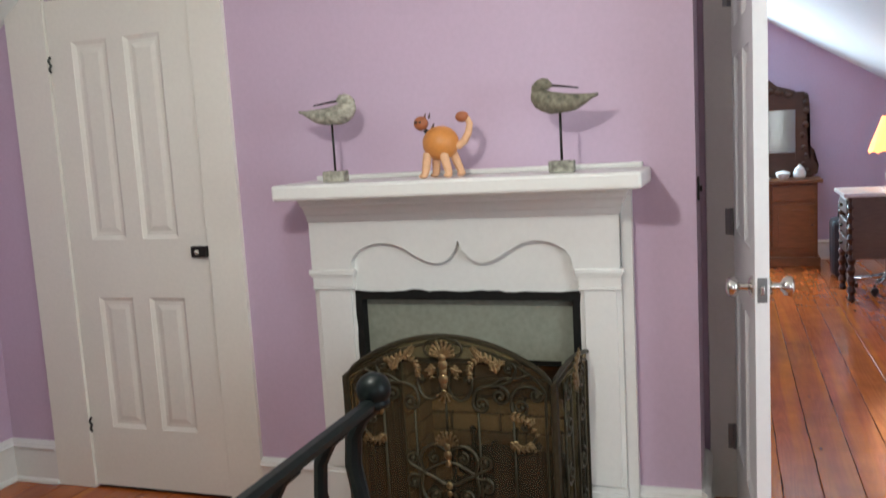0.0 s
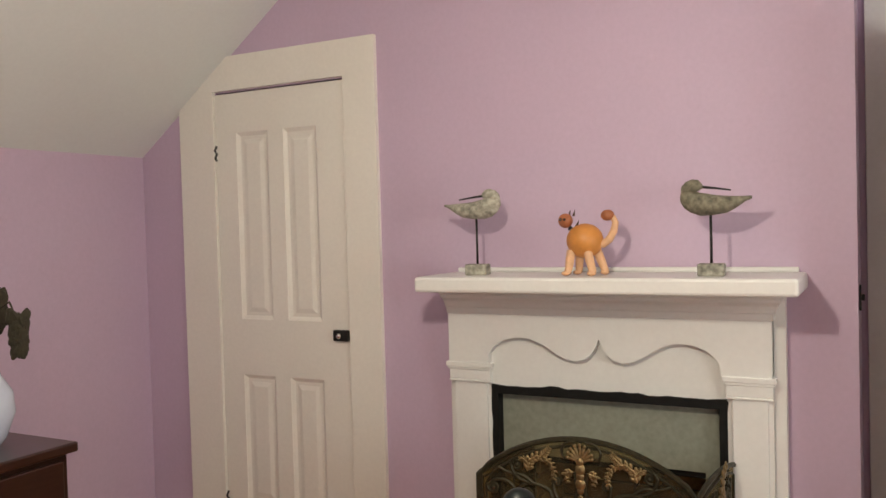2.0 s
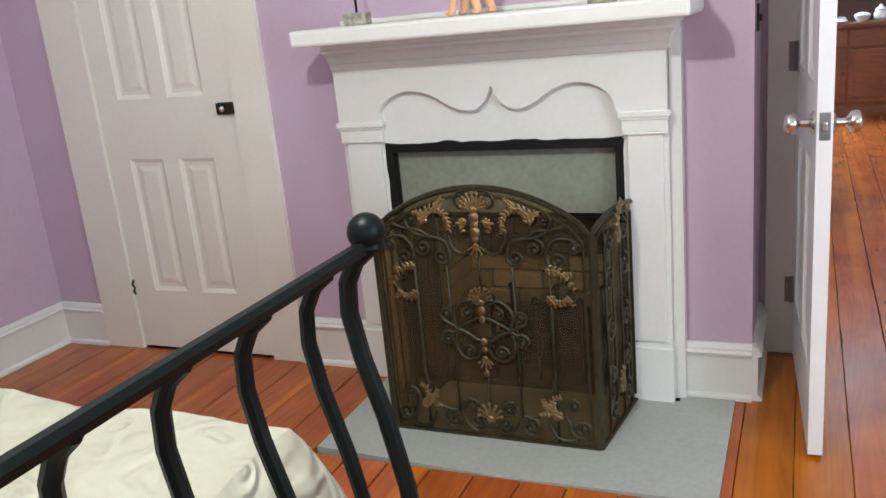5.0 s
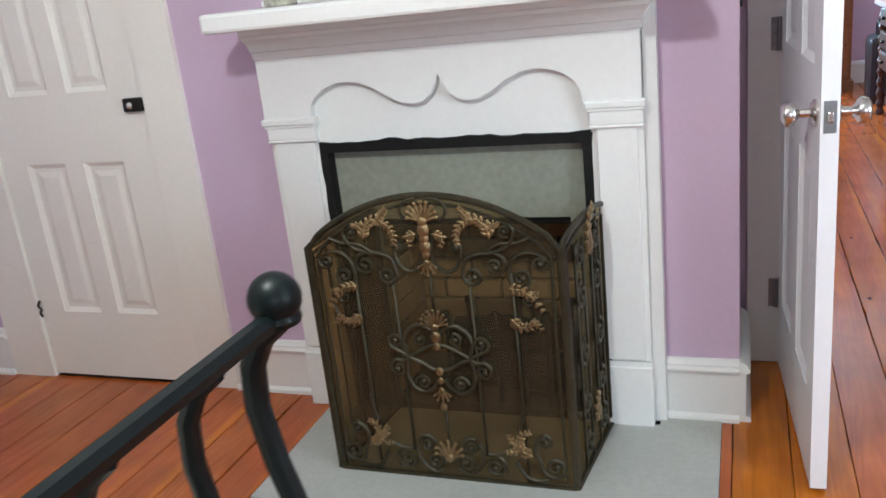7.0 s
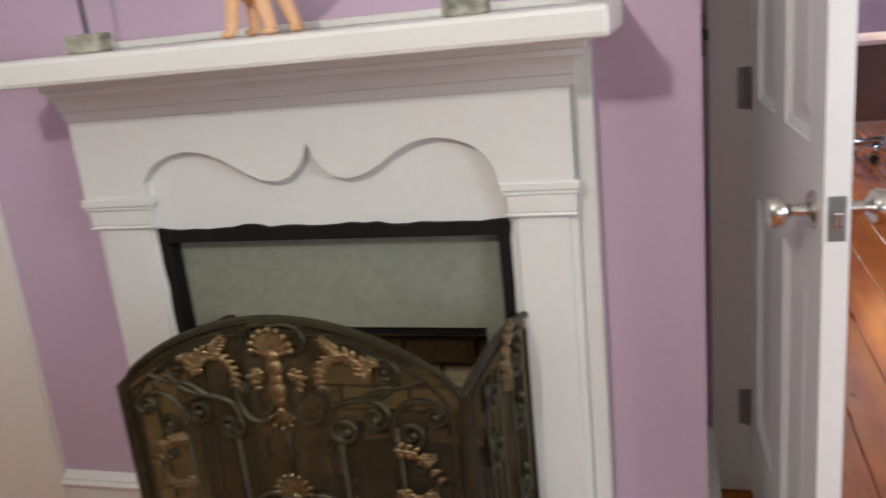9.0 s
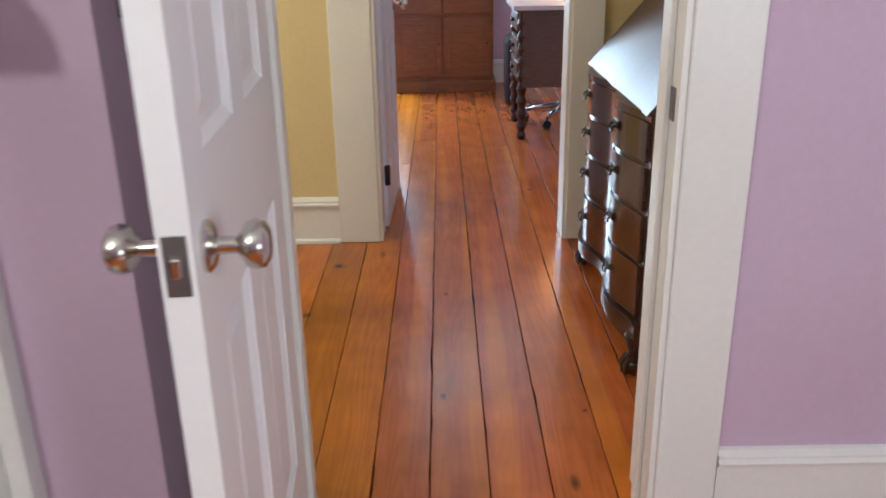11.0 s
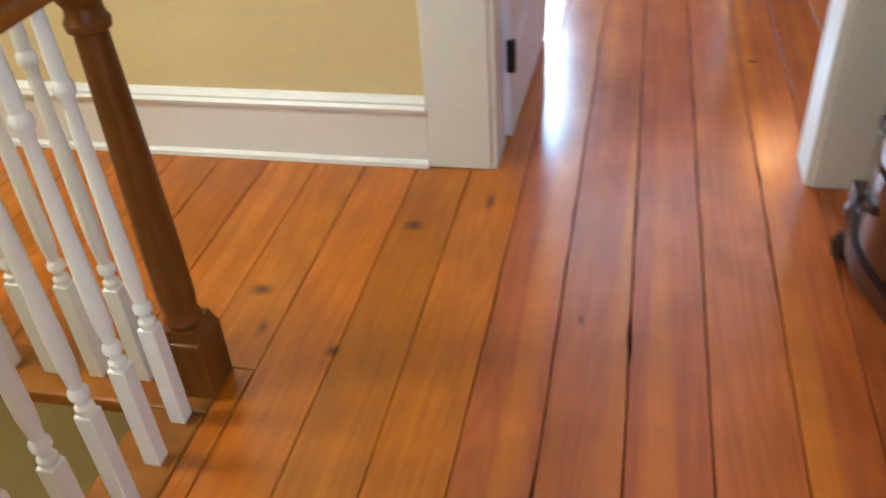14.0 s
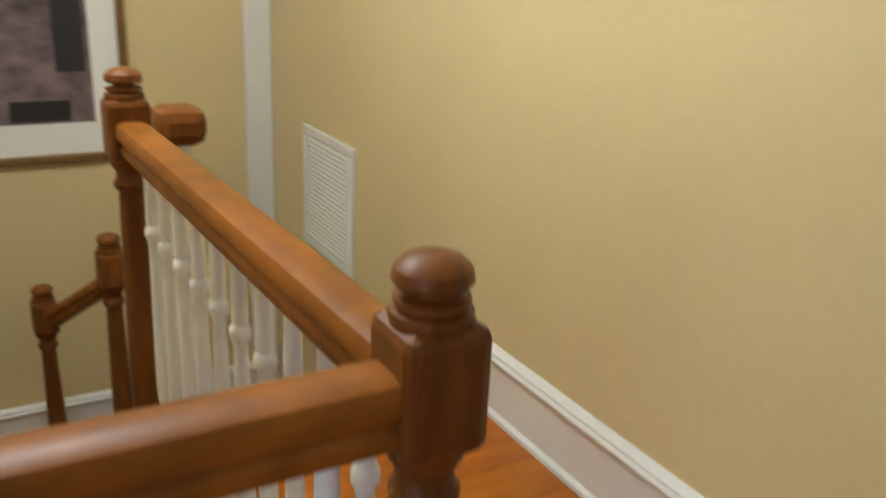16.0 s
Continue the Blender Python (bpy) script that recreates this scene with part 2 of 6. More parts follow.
M_BRONZE = mat("antique_bronze", (0.046, 0.039, 0.021), 0.48, metal=0.5, stain=0.5, bump=0.5)
M_GOLD = mat("worn_gilt", (0.21, 0.148, 0.072), 0.32, metal=0.75, stain=0.6, bump=0.4, scale=1.6)
M_NICKEL = mat("brushed_nickel", (0.62, 0.60, 0.57), 0.22, metal=1.0, stain=0.06, bump=0.02)
M_STEEL = mat("grey_steel", (0.25, 0.26, 0.27), 0.4, metal=0.9, stain=0.15)
M_BLACKMETAL = mat("black_painted_metal", (0.02, 0.018, 0.016), 0.4, metal=0.4, stain=0.3)
M_MAHOG = mat("dark_mahogany", (0.034, 0.012, 0.007), 0.30, grain=(10, 10, 70), stain=0.3, bump=0.08, coat=0.25)
M_MAHOG2 = mat("mahogany_drawer_front", (0.048, 0.017, 0.007), 0.20, grain=(12, 12, 70), stain=0.4, bump=0.05, coat=0.6)
M_WALNUT = mat("red_brown_walnut", (0.20, 0.075, 0.026), 0.35, grain=(12, 12, 70), stain=0.35, bump=0.15, coat=0.2)
M_WALNUT_D = mat("dark_carved_walnut", (0.06, 0.024, 0.012), 0.4, grain=(12, 12, 70), stain=0.4, bump=0.3)
M_GREYOAK = mat("grey_brown_oak", (0.15, 0.095, 0.06), 0.4, grain=(12, 12, 90), stain=0.3, bump=0.2)
M_MIRROR = mat("silvered_mirror", (0.36, 0.36, 0.37), 0.10, metal=1.0, stain=0.01, bump=0.0)
M_QUILT = mat("cream_quilt", (0.80, 0.78, 0.66), 0.85, stain=0.05, bump=0.3)
# stitched scrolls of the quilt
_n, _l = M_QUILT.node_tree.nodes, M_QUILT.node_tree.links.new
_tc, _v, _b2, _w = _n.new("ShaderNodeTexCoord"), _n.new("ShaderNodeTexVoronoi"), _n.new("ShaderNodeBump"), _n.new("ShaderNodeTexNoise")
_v.feature, _v.inputs["Scale"].default_value = "SMOOTH_F1", 11
_w.inputs["Scale"].default_value = 6
_mx = _n.new("ShaderNodeMix")
_mx.data_type = "VECTOR"
_mx.inputs["Factor"].default_value = 0.18
_l(_tc.outputs["Object"], _w.inputs["Vector"])
_l(_tc.outputs["Object"], _mx.inputs[4])
_l(_w.outputs["Color"], _mx.inputs[5])
_l(_mx.outputs[1], _v.inputs["Vector"])
_sn, _ml = _n.new("ShaderNodeMath"), _n.new("ShaderNodeMath")
_ml.operation, _sn.operation = "MULTIPLY", "SINE"
_ml.inputs[1].default_value = 26
_l(_v.outputs["Distance"], _ml.inputs[0])
_l(_ml.outputs[0], _sn.inputs[0])
_b2.inputs["Strength"].default_value, _b2.inputs["Distance"].default_value = 0.55, 0.006
_l(_sn.outputs[0], _b2.inputs["Height"])
_l(_b2.outputs[0], _n["Principled BSDF"].inputs["Normal"])
M_DRIFT = mat("weathered_grey_wood", (0.18, 0.165, 0.12), 0.8, grain=(55, 30, 55), stain=1.0, bump=0.8)
M_DRIFT_L = mat("flaking_white_wood", (0.33, 0.315, 0.26), 0.8, grain=(55, 30, 55), stain=1.0, bump=0.8)
M_GOURD = mat("orange_gourd", (0.62, 0.25, 0.06), 0.45, stain=0.15, bump=0.15)
M_GOURD_L = mat("pale_gourd", (0.72, 0.42, 0.24), 0.5, stain=0.15, bump=0.15)
M_GOURD_D = mat("red_brown_gourd", (0.36, 0.12, 0.05), 0.45, stain=0.25, bump=0.15)
M_PORCELAIN = mat("white_porcelain", (0.78, 0.74, 0.68), 0.2, stain=0.1, bump=0.05)
M_RUBBER = mat("black_plastic", (0.018, 0.018, 0.02), 0.45, stain=0.2)
M_CARPET = mat("blue_grey_carpet", (0.17, 0.23, 0.28), 0.95, stain=0.2, bump=1.0, scale=4)
M_GILTFRAME = mat("brown_gilt_frame", (0.22, 0.13, 0.04), 0.4, metal=0.3, stain=0.3, bump=0.2)
M_MAT = mat("white_picture_mount", (0.80, 0.80, 0.78), 0.7, stain=0.02, bump=0.02)
M_BLUEWHITE = mat("pale_blue_glass_vase", (0.55, 0.60, 0.72), 0.15, stain=0.05, bump=0.02)
M_DRIED = mat("dried_olive_leaves", (0.032, 0.026, 0.014), 0.8, stain=0.5, bump=0.6)
M_GLASS = mat("window_glass", (1, 1, 1), 0.02, transmission=1.0, bump=0, stain=0)
M_LAMPGLOW = mat("lit_orange_shade", (0.80, 0.40, 0.14), 0.7, stain=0.15)
M_LAMPGLOW.node_tree.nodes["Principled BSDF"].inputs["Emission Color"].default_value = (1, 0.50, 0.18, 1)
M_LAMPGLOW.node_tree.nodes["Principled BSDF"].inputs["Emission Strength"].default_value = 1.6
# smoked glass behind the scrolls of the fire screen
M_SMOKE = bpy.data.materials.new("smoked_mesh_glass")
M_SMOKE.use_nodes = True
_n, _l = M_SMOKE.node_tree.nodes, M_SMOKE.node_tree.links.new
_t, _m = _n.new("ShaderNodeBsdfTransparent"), _n.new("ShaderNodeMixShader")
_t.inputs[0].default_value = (0.80, 0.71, 0.55, 1)
_p = _n["Principled BSDF"]
_p.inputs["Base Color"].default_value, _p.inputs["Roughness"].default_value = (0.105, 0.088, 0.060, 1), 0.20
_nz = _n.new("ShaderNodeTexNoise")
_nz.inputs["Scale"].default_value = 9
_mr = _n.new("ShaderNodeMapRange")
_l(_nz.outputs["Fac"], _mr.inputs["Value"])
_mr.inputs["To Min"].default_value, _mr.inputs["To Max"].default_value = 0.17, 0.26
_l(_mr.outputs[0], _m.inputs[0])
_l(_t.outputs[0], _m.inputs[1])
_l(_p.outputs[0], _m.inputs[2])
_l(_m.outputs[0], _n["Material Output"].inputs[0])


# ---- building helpers ----
def box(bm, x0, x1, y0, y1, z0, z1, bevel=0.0, m=None):
    vs = [bm.verts.new((x, y, z)) for x in (x0, x1) for y in (y0, y1) for z in (z0, z1)]
    fs = [bm.faces.new([vs[i] for i in q]) for q in ((0, 1, 3, 2), (4, 6, 7, 5), (0, 4, 5, 1), (2, 3, 7, 6), (0, 2, 6, 4), (1, 5, 7, 3))]
    out = vs
    if bevel:
        r = bmesh.ops.bevel(bm, geom=list({e for f in fs for e in f.edges}), offset=bevel, segments=2, affect="EDGES", profile=0.5)
        out = list({v for f in r["faces"] for v in f.verts} | {v for v in vs if v.is_valid})
    if m is not None:
        bmesh.ops.transform(bm, matrix=m, verts=out)
    return out


def prism(bm, pts, axis, a, b):
    """A 2D outline pulled along an axis from a to b. axis x: (y, z); y: (x, z); z: (x, y)."""
    put = {"x": lambda p, d: (d, p[0], p[1]), "y": lambda p, d: (p[0], d, p[1]), "z": lambda p, d: (p[0], p[1], d)}[axis]
    lo, hi = [bm.verts.new(put(p, a)) for p in pts], [bm.verts.new(put(p, b)) for p in pts]
    n = len(pts)
    bm.faces.new(lo), bm.faces.new(hi)
    for i in range(n):
        bm.faces.new((lo[i], lo[(i + 1) % n], hi[(i + 1) % n], hi[i]))
    return lo + hi


def lathe(bm, profile, segs=20, m=None):
    """A turned shape: (radius, z) pairs from foot to top."""
    rings = []
    for r, z in profile:
        rings.append([bm.verts.new((r * math.cos(2 * math.pi * i / segs), r * math.sin(2 * math.pi * i / segs), z)) for i in range(segs)])
    for a, b in zip(rings, rings[1:]):
        for i in range(segs):
            bm.faces.new((a[i], a[(i + 1) % segs], b[(i + 1) % segs], b[i]))
    bm.faces.new(rings[0][::-1]), bm.faces.new(rings[-1])
    vs = [v for r in rings for v in r]
    for v in vs:
        for f in v.link_faces:
            f.smooth = True
    if m is not None:
        bmesh.ops.transform(bm, matrix=m, verts=vs)
    return vs


def tube(bm, pts, radius, segs=8, flat=1.0):
    """A round bar along points; radius a number or one for each point."""
    pts = [Vector(p) for p in pts]
    rads = radius if isinstance(radius, (list, tuple)) else [radius] * len(pts)
    rings, prev = [], None
    for i, p in enumerate(pts):
        d = (pts[min(i + 1, len(pts) - 1)] - pts[max(i - 1, 0)]).normalized()
        u = prev - d * prev.dot(d) if prev is not None else d.orthogonal()
        if u.length < 1e-6:
            u = d.orthogonal()
        u.normalize()
        prev, w = u, d.cross(u)
        rings.append([bm.verts.new(p + rads[i] * (math.cos(2 * math.pi * k / segs) * u + flat * math.sin(2 * math.pi * k / segs) * w)) for k in range(segs)])
    for a, b in zip(rings, rings[1:]):
        for k in range(segs):
            bm.faces.new((a[k], a[(k + 1) % segs], b[(k + 1) % segs], b[k])).smooth = True
    bm.faces.new(rings[0][::-1]), bm.faces.new(rings[-1])
    return [v for r in rings for v in r]


def ball(bm, c, r, sx=1.0, sy=1.0, sz=1.0, seg=16, rot=None):
    m = Matrix.Translation(c) @ (rot or Matrix()) @ Matrix.Diagonal((r * sx, r * sy, r * sz, 1))
    vs = bmesh.ops.create_uvsphere(bm, u_segments=seg, v_segments=max(6, seg // 2 + 2), radius=1.0, matrix=m)["verts"]
    for v in vs:
        for f in v.link_faces:
            f.smooth = True
    return vs


def finish(name, bm, material):
    bmesh.ops.recalc_face_normals(bm, faces=bm.faces)
    for e in bm.edges:
        if len(e.link_faces) == 2 and e.calc_face_angle(0) > 0.62:
            e.smooth = False
    me = bpy.data.meshes.new(name)
    bm.to_mesh(me)
    bm.free()
    me.materials.append(material)
    return new(name, me)


def part(name, bm, material, parent, label=""):
    ob = finish(name, bm, material)
    ob.parent = parent
    return tagged(ob, label)


def again(ob, m, name=None):
    """The same part once more at the pose m, on the same mesh."""
    o = ob.copy()
    scene.collection.objects.link(o)
    o.matrix_basis = m
    return o


def thing(name, label, category, group="", at=(0, 0, 0), kind=""):
    e = new(name)
    e.empty_display_size = 0.1
    e.location = at
    return tagged(e, label, category, group, kind)


def structure(name, bm, material, label, category):
    return tagged(finish(name, bm, material), label, category, "", "structure")


B = bmesh.new


def one(fn, *a, **k):
    bm = bmesh.new()
    fn(bm, *a, **k)
    return bm


# ---- structure ----
def slab(name, boxes, material, label, category, bevel=0.0):
    bm = B()
    for b in boxes:
        box(bm, *b, bevel=bevel)
    return structure(name, bm, material, label, category)


WY, DY, HY, NY = 3.285, 3.69, 3.83, 5.57      # breast face, door wall, hall side, hall's far wall
# bedroom
slab("wall_chimney_breast", [(-3.3, -2.69, WY, 3.42, 0, 2.7), (-2.69, -2.015, WY, 3.42, 2.05, 2.7), (-2.015, -1.40, WY, 3.42, 0, 2.7),
     (-1.40, -0.53, WY, 3.42, 0.90, 2.7), (-0.53, -0.188, WY, 3.42, 0, 2.7), (-0.32, -0.188, 3.42, DY + 0.07, 0, 2.7)],
     M_PURPLE, "lilac painted plaster wall round the chimney breast", "wall")
slab("wall_door_bedroom", [(-0.188, -0.06, DY, 3.76, 0, 2.7), (-0.06, 0.736, DY, 3.76, 2.07, 2.7), (0.736, 2.1, DY, 3.76, 0, 2.7)],
     M_PURPLE, "lilac painted wall with a doorway", "wall")
slab("wall_door_hall", [(-3.6, -0.06, 3.765, HY, -2.7, 2.7), (-0.06, 0.736, 3.765, HY, 2.07, 2.7), (0.736, 1.5, 3.765, HY, -0.03, 2.7)],
     M_YELLOW, "yellow painted hall wall beside the doorway", "wall")
slab("wall_knee_bedroom", [(-3.26, -3.14, -1.9, WY, 0, 1.95)], M_PURPLE, "low lilac knee wall under the roof slope", "wall")
slab("wall_east_bedroom", [(2.0, 2.12, -1.9, 0.8, 0, 2.7), (2.0, 2.12, 1.8, DY, 0, 2.7), (2.0, 2.12, 0.8, 1.8, 0, 0.7), (2.0, 2.12, 0.8, 1.8, 2.2, 2.7)], M_PURPLE, "lilac painted bedroom wall", "wall")
# unseen wall; the opening is added for the fill light
slab("wall_south_bedroom", [(-3.2, 0.85, -1.9, -1.78, 0, 2.7), (1.85, 2.1, -1.9, -1.78, 0, 2.7), (0.85, 1.85, -1.9, -1.78, 0, 0.7), (0.85, 1.85, -1.9, -1.78, 2.2, 2.7)],
     M_PURPLE, "lilac painted bedroom wall, out of view, with an assumed window", "wall")
bm = B()
prism(bm, [(-3.2, 1.755), (-2.2, 2.50), (2.1, 2.50), (2.1, 2.60), (-2.25, 2.60), (-3.2, 1.86)], "y", -1.9, 3.288)
prism(bm, [(-0.19, 2.50), (2.1, 2.50), (2.1, 2.60), (-0.19, 2.60)], "y", 3.288, DY + 0.02)
structure("ceiling_bedroom", bm, M_CEIL, "white painted ceiling sloping down to the knee wall", "ceiling")
# hall
slab("wall_north_hall", [(-3.6, 0.0, NY, 5.632, -2.7, 2.7), (0.0, 0.80, NY, 5.632, 2.11, 2.7), (0.80, 1.6, NY, 5.632, -0.03, 2.7)],
     M_YELLOW, "yellow painted hall wall with a doorway", "wall")
slab("wall_east_hall", [(1.42, 1.54, HY, NY, -0.03, 2.7)], M_YELLOW, "yellow painted end wall of the hall", "wall")
slab("wall_west_hall", [(-3.62, -3.5, HY, NY, -2.7, 2.7)], M_YELLOW, "yellow painted wall over the stairs", "wall")
bm = B()
prism(bm, [(-3.6, 2.45), (0.35, 2.45), (1.5, 1.74), (1.5, 1.84), (0.38, 2.55), (-3.6, 2.55)], "y", HY - 0.02, NY + 0.02)
structure("ceiling_hall", bm, M_CEIL, "white ceiling of the hall with a roof slope", "ceiling")
# far room
slab("wall_south_far_room", [(-2.5, 0.0, 5.638, 5.70, 0, 2.7), (0.0, 0.80, 5.638, 5.70, 2.11, 2.7), (0.80, 2.7, 5.638, 5.70, 0, 2.7)],
     M_PURPLE, "lilac wall of the far bedroom with a doorway", "wall")
slab("wall_north_far_room", [(-2.5, -0.95, 9.62, 9.74, 0, 2.9), (-0.2, 2.7, 9.62, 9.74, 0, 2.9), (-0.95, -0.2, 9.62, 9.74, 0, 0.85), (-0.95, -0.2, 9.62, 9.74, 2.1, 2.9)],
     M_PURPLE, "lilac gable wall of the far bedroom with a window", "wall")
slab("wall_west_far_room", [(-2.58, -2.46, 5.7, 9.62, 0, 2.7)], M_PURPLE, "lilac wall of the far bedroom", "wall")
slab("wall_east_far_room", [(2.52, 2.64, 5.7, 8.15, 0, 1.4), (2.52, 2.64, 9.05, 9.62, 0, 1.4), (2.52, 2.64, 8.15, 9.05, 0, 0.5), (2.52, 2.64, 5.7, 9.62, 1.75, 2.4)],
     M_PURPLE, "low lilac knee wall of the far bedroom", "wall")
bm = B()
prism(bm, [(-2.5, 2.46), (0.157, 2.46), (2.62, 0.94), (2.62, 1.06), (0.2, 2.58), (-2.5, 2.58)], "y", 5.632, 9.64)
structure("ceiling_far_room", bm, M_CEIL, "white ceiling of the far bedroom with a roof slope", "ceiling")
# floors
slab("floor_base", [(-3.2, 2.1, -1.9, 3.75, -0.2, -0.022), (-0.50, 1.5, 3.75, 5.57, -0.2, -0.022), (-1.68, -0.50, 4.66, 5.57, -0.2, -0.022), (-2.5, 2.7, 5.57, 9.74, -0.2, -0.022)],
     M_GAP, "dark joints between the floorboards", "floor")
slab("wall_stair_fascia", [(-0.498, -0.46, HY, 4.64, -2.7, -0.03), (-1.7, -0.46, 4.64, 4.665, -2.7, -0.03)], M_YELLOW, "cream yellow wall below the landing edge", "wall")
slab("floor_lower", [(-3.6, -0.46, HY, 5.6, -2.8, -2.7)], M_CARPET, "blue grey carpet at the foot of the stairs", "floor")
slab("trim_landing_nosing", [(-0.53, -0.40, HY, 4.61, -0.030, 0.004), (-1.70, -0.40, 4.61, 4.74, -0.030, 0.004)], M_OAKX,
     "stained oak nosing board along the stairwell", "trim", 0.006)


def base_profile(h, t):
    """Board with a stepped cap moulding; depth from the wall, height."""
    return [(0, 0), (t, 0), (t, h * 0.80), (t + 0.010, h * 0.815), (t + 0.012, h * 0.86), (t + 0.004, h * 0.90), (t + 0.004, h * 0.93), (t * 0.5, h * 0.985), (0, h)]


def baseboard(name, runs, h=0.19, t=0.018, label="white painted baseboard with a moulded cap", shoe=False, material=None):
    """runs: (direction the board faces, wall plane, from, to)"""
    bm = B()
    for face, plane, a, b in runs:
        prof = base_profile(h, t)
        sign = 1 if face[0] == "+" else -1
        axis = "y" if face[1] == "x" else "x"
        prism(bm, [(plane + sign * d, z) for d, z in prof], axis, a, b)
        if shoe:
            prism(bm, [(plane + sign * d, z) for d, z in ((t, 0), (t + 0.014, 0), (t + 0.012, 0.012), (t, 0.02))], axis, a, b)
    return structure(name, bm, material or M_WHITE, label, "baseboard")


baseboard("baseboard_bedroom", [("-y", WY, -3.14, -2.885), ("-y", WY, -1.86, -1.535), ("-y", WY, -0.388, -0.188), ("+x", -0.188, WY - 0.018, DY - 0.02), ("+x", -3.14, -1.78, WY),
          ("-y", DY, 0.87, 2.0)], shoe=True)
baseboard("baseboard_hall", [("-y", NY, -1.78, -0.172), ("-x", 1.42, HY, NY)], h=0.203, shoe=True)
baseboard("baseboard_far_room", [("-y", 9.62, -2.46, 2.52), ("-x", 2.52, 5.7, 9.62)], h=0.2)


def casing(name, x0, x1, y, side, top, w=0.11, t=0.02, label="white painted door casing"):
    """Flat casing with a beaded inner edge round an opening; side -1 faces -y."""
    bm = B()
    ya, yb = sorted((y, y + side * t))
    box(bm, x0 - w, x0, ya, yb, 0, top + w, 0.003)
    box(bm, x1, x1 + w, ya, yb, 0, top + w, 0.003)
    box(bm, x0, x1, ya, yb, top, top + w, 0.003)
    return structure(name, bm, M_WHITE, label, "trim")


# bedroom doorway: casing, jambs and stops
bm = B()
box(bm, -0.168, -0.06, DY - 0.02, DY, 0, 2.18, 0.003)
box(bm, 0.736, 0.869, DY - 0.02, DY, 0, 2.18, 0.004)
box(bm, -0.06, 0.736, DY - 0.02, DY, 2.07, 2.18, 0.003)
structure("trim_door_casing", bm, M_WHITE, "white painted door casing", "trim")
bm = B()
box(bm, -0.062, -0.045, DY - 0.012, HY + 0.012, 0, 2.07, 0.002)
box(bm, 0.722, 0.738, DY - 0.012, HY + 0.012, 0, 2.07, 0.002)
box(bm, -0.045, 0.722, DY - 0.012, HY + 0.012, 2.052, 2.07, 0.002)
box(bm, -0.045, -0.033, DY + 0.045, DY + 0.08, 0, 2.05, 0.002)
box(bm, 0.71, 0.722, DY + 0.045, DY + 0.08, 0, 2.05, 0.002)
structure("trim_door_jamb", bm, M_WHITE, "white painted door jamb with a stop", "trim")
casing("trim_hall_casing_near", -0.06, 0.736, HY, 1, 2.07)
bm = B()
box(bm, -0.172, 0.0, NY - 0.02, NY, 0, 2.115, 0.004)
box(bm, 0.80, 0.93, NY - 0.02, NY, 0, 2.115, 0.004)
box(bm, -0.002, 0.014, NY - 0.014, 5.70, 0, 2.112, 0.002)
box(bm, 0.786, 0.802, NY - 0.014, 5.70, 0, 2.112, 0.002)
box(bm, 0.014, 0.786, NY - 0.014, 5.70, 2.096, 2.112, 0.002)
structure("trim_hall_casing_far", bm, M_WHITE, "white painted casing and jamb of the far doorway", "trim")
# strike plate in the jamb
bm = B()
box(bm, 0.7195, 0.722, 3.702, 3.734, 0.912, 0.976, 0.001)
box(bm, 0.7187, 0.7195, 3.71, 3.727, 0.928, 0.962)
tagged(finish("strike_plate", bm, M_STEEL), "grey steel strike plate in the door jamb", "strike plate")


# ---- doors ----
def panel_door(name, label, w, h, t, panels, material, kind="structure"):
    """A leaf from x 0 (hinges) to w, y 0 to t, with recessed moulded panels (x0, x1, z0, z1) on both faces."""
    root = thing(name, label, "door", kind=kind)
    core = B()
    box(core, 0.002, w - 0.002, 0.011, t - 0.011, 0.002, h - 0.002)
    part("panel_core", core, material, root)
    xs = sorted({0, w, *[p[0] for p in panels], *[p[1] for p in panels]})
    zs = sorted({0, h, *[p[2] for p in panels], *[p[3] for p in panels]})
    bm = B()
    for i in range(len(xs) - 1):
        for k in range(len(zs) - 1):
            cx, cz = (xs[i] + xs[i + 1]) / 2, (zs[k] + zs[k + 1]) / 2
            if not any(p[0] < cx < p[1] and p[2] < cz < p[3] for p in panels):
                box(bm, xs[i], xs[i + 1], 0, t, zs[k], zs[k + 1])
    bmesh.ops.remove_doubles(bm, verts=bm.verts, dist=0.0005)
    part("stile_and_rail_frame", bm, material, root)
    for x0, x1, z0, z1 in panels:
        bm = B()
        for ya, yb in ((0.011, 0.002), (t - 0.011, t - 0.002)):
            # sloped moulding frame and raised field
            o = [(x0, z0), (x1, z0), (x1, z1), (x0, z1)]
            q = [(x0 + 0.016, z0 + 0.016), (x1 - 0.016, z0 + 0.016), (x1 - 0.016, z1 - 0.016), (x0 + 0.016, z1 - 0.016)]
            vo, vq = [bm.verts.new((x, yb, z)) for x, z in o], [bm.verts.new((x, ya, z)) for x, z in q]
            for i in range(4):
                bm.faces.new((vo[i], vo[(i + 1) % 4], vq[(i + 1) % 4], vq[i]))
            g = [(x0 + 0.03, z0 + 0.03), (x1 - 0.03, z0 + 0.03), (x1 - 0.03, z1 - 0.03), (x0 + 0.03, z1 - 0.03)]
            c = [(x0 + 0.05, z0 + 0.05), (x1 - 0.05, z0 + 0.05), (x1 - 0.05, z1 - 0.05), (x0 + 0.05, z1 - 0.05)]
            yc = ya + (yb - ya) * 0.55
            vg, vc = [bm.verts.new((x, ya, z)) for x, z in g], [bm.verts.new((x, yc, z)) for x, z in c]
            for i in range(4):
                bm.faces.new((vg[i], vg[(i + 1) % 4], vc[(i + 1) % 4], vc[i]))
            bm.faces.new(vc)
        part("panel", bm, material, root)
    return root


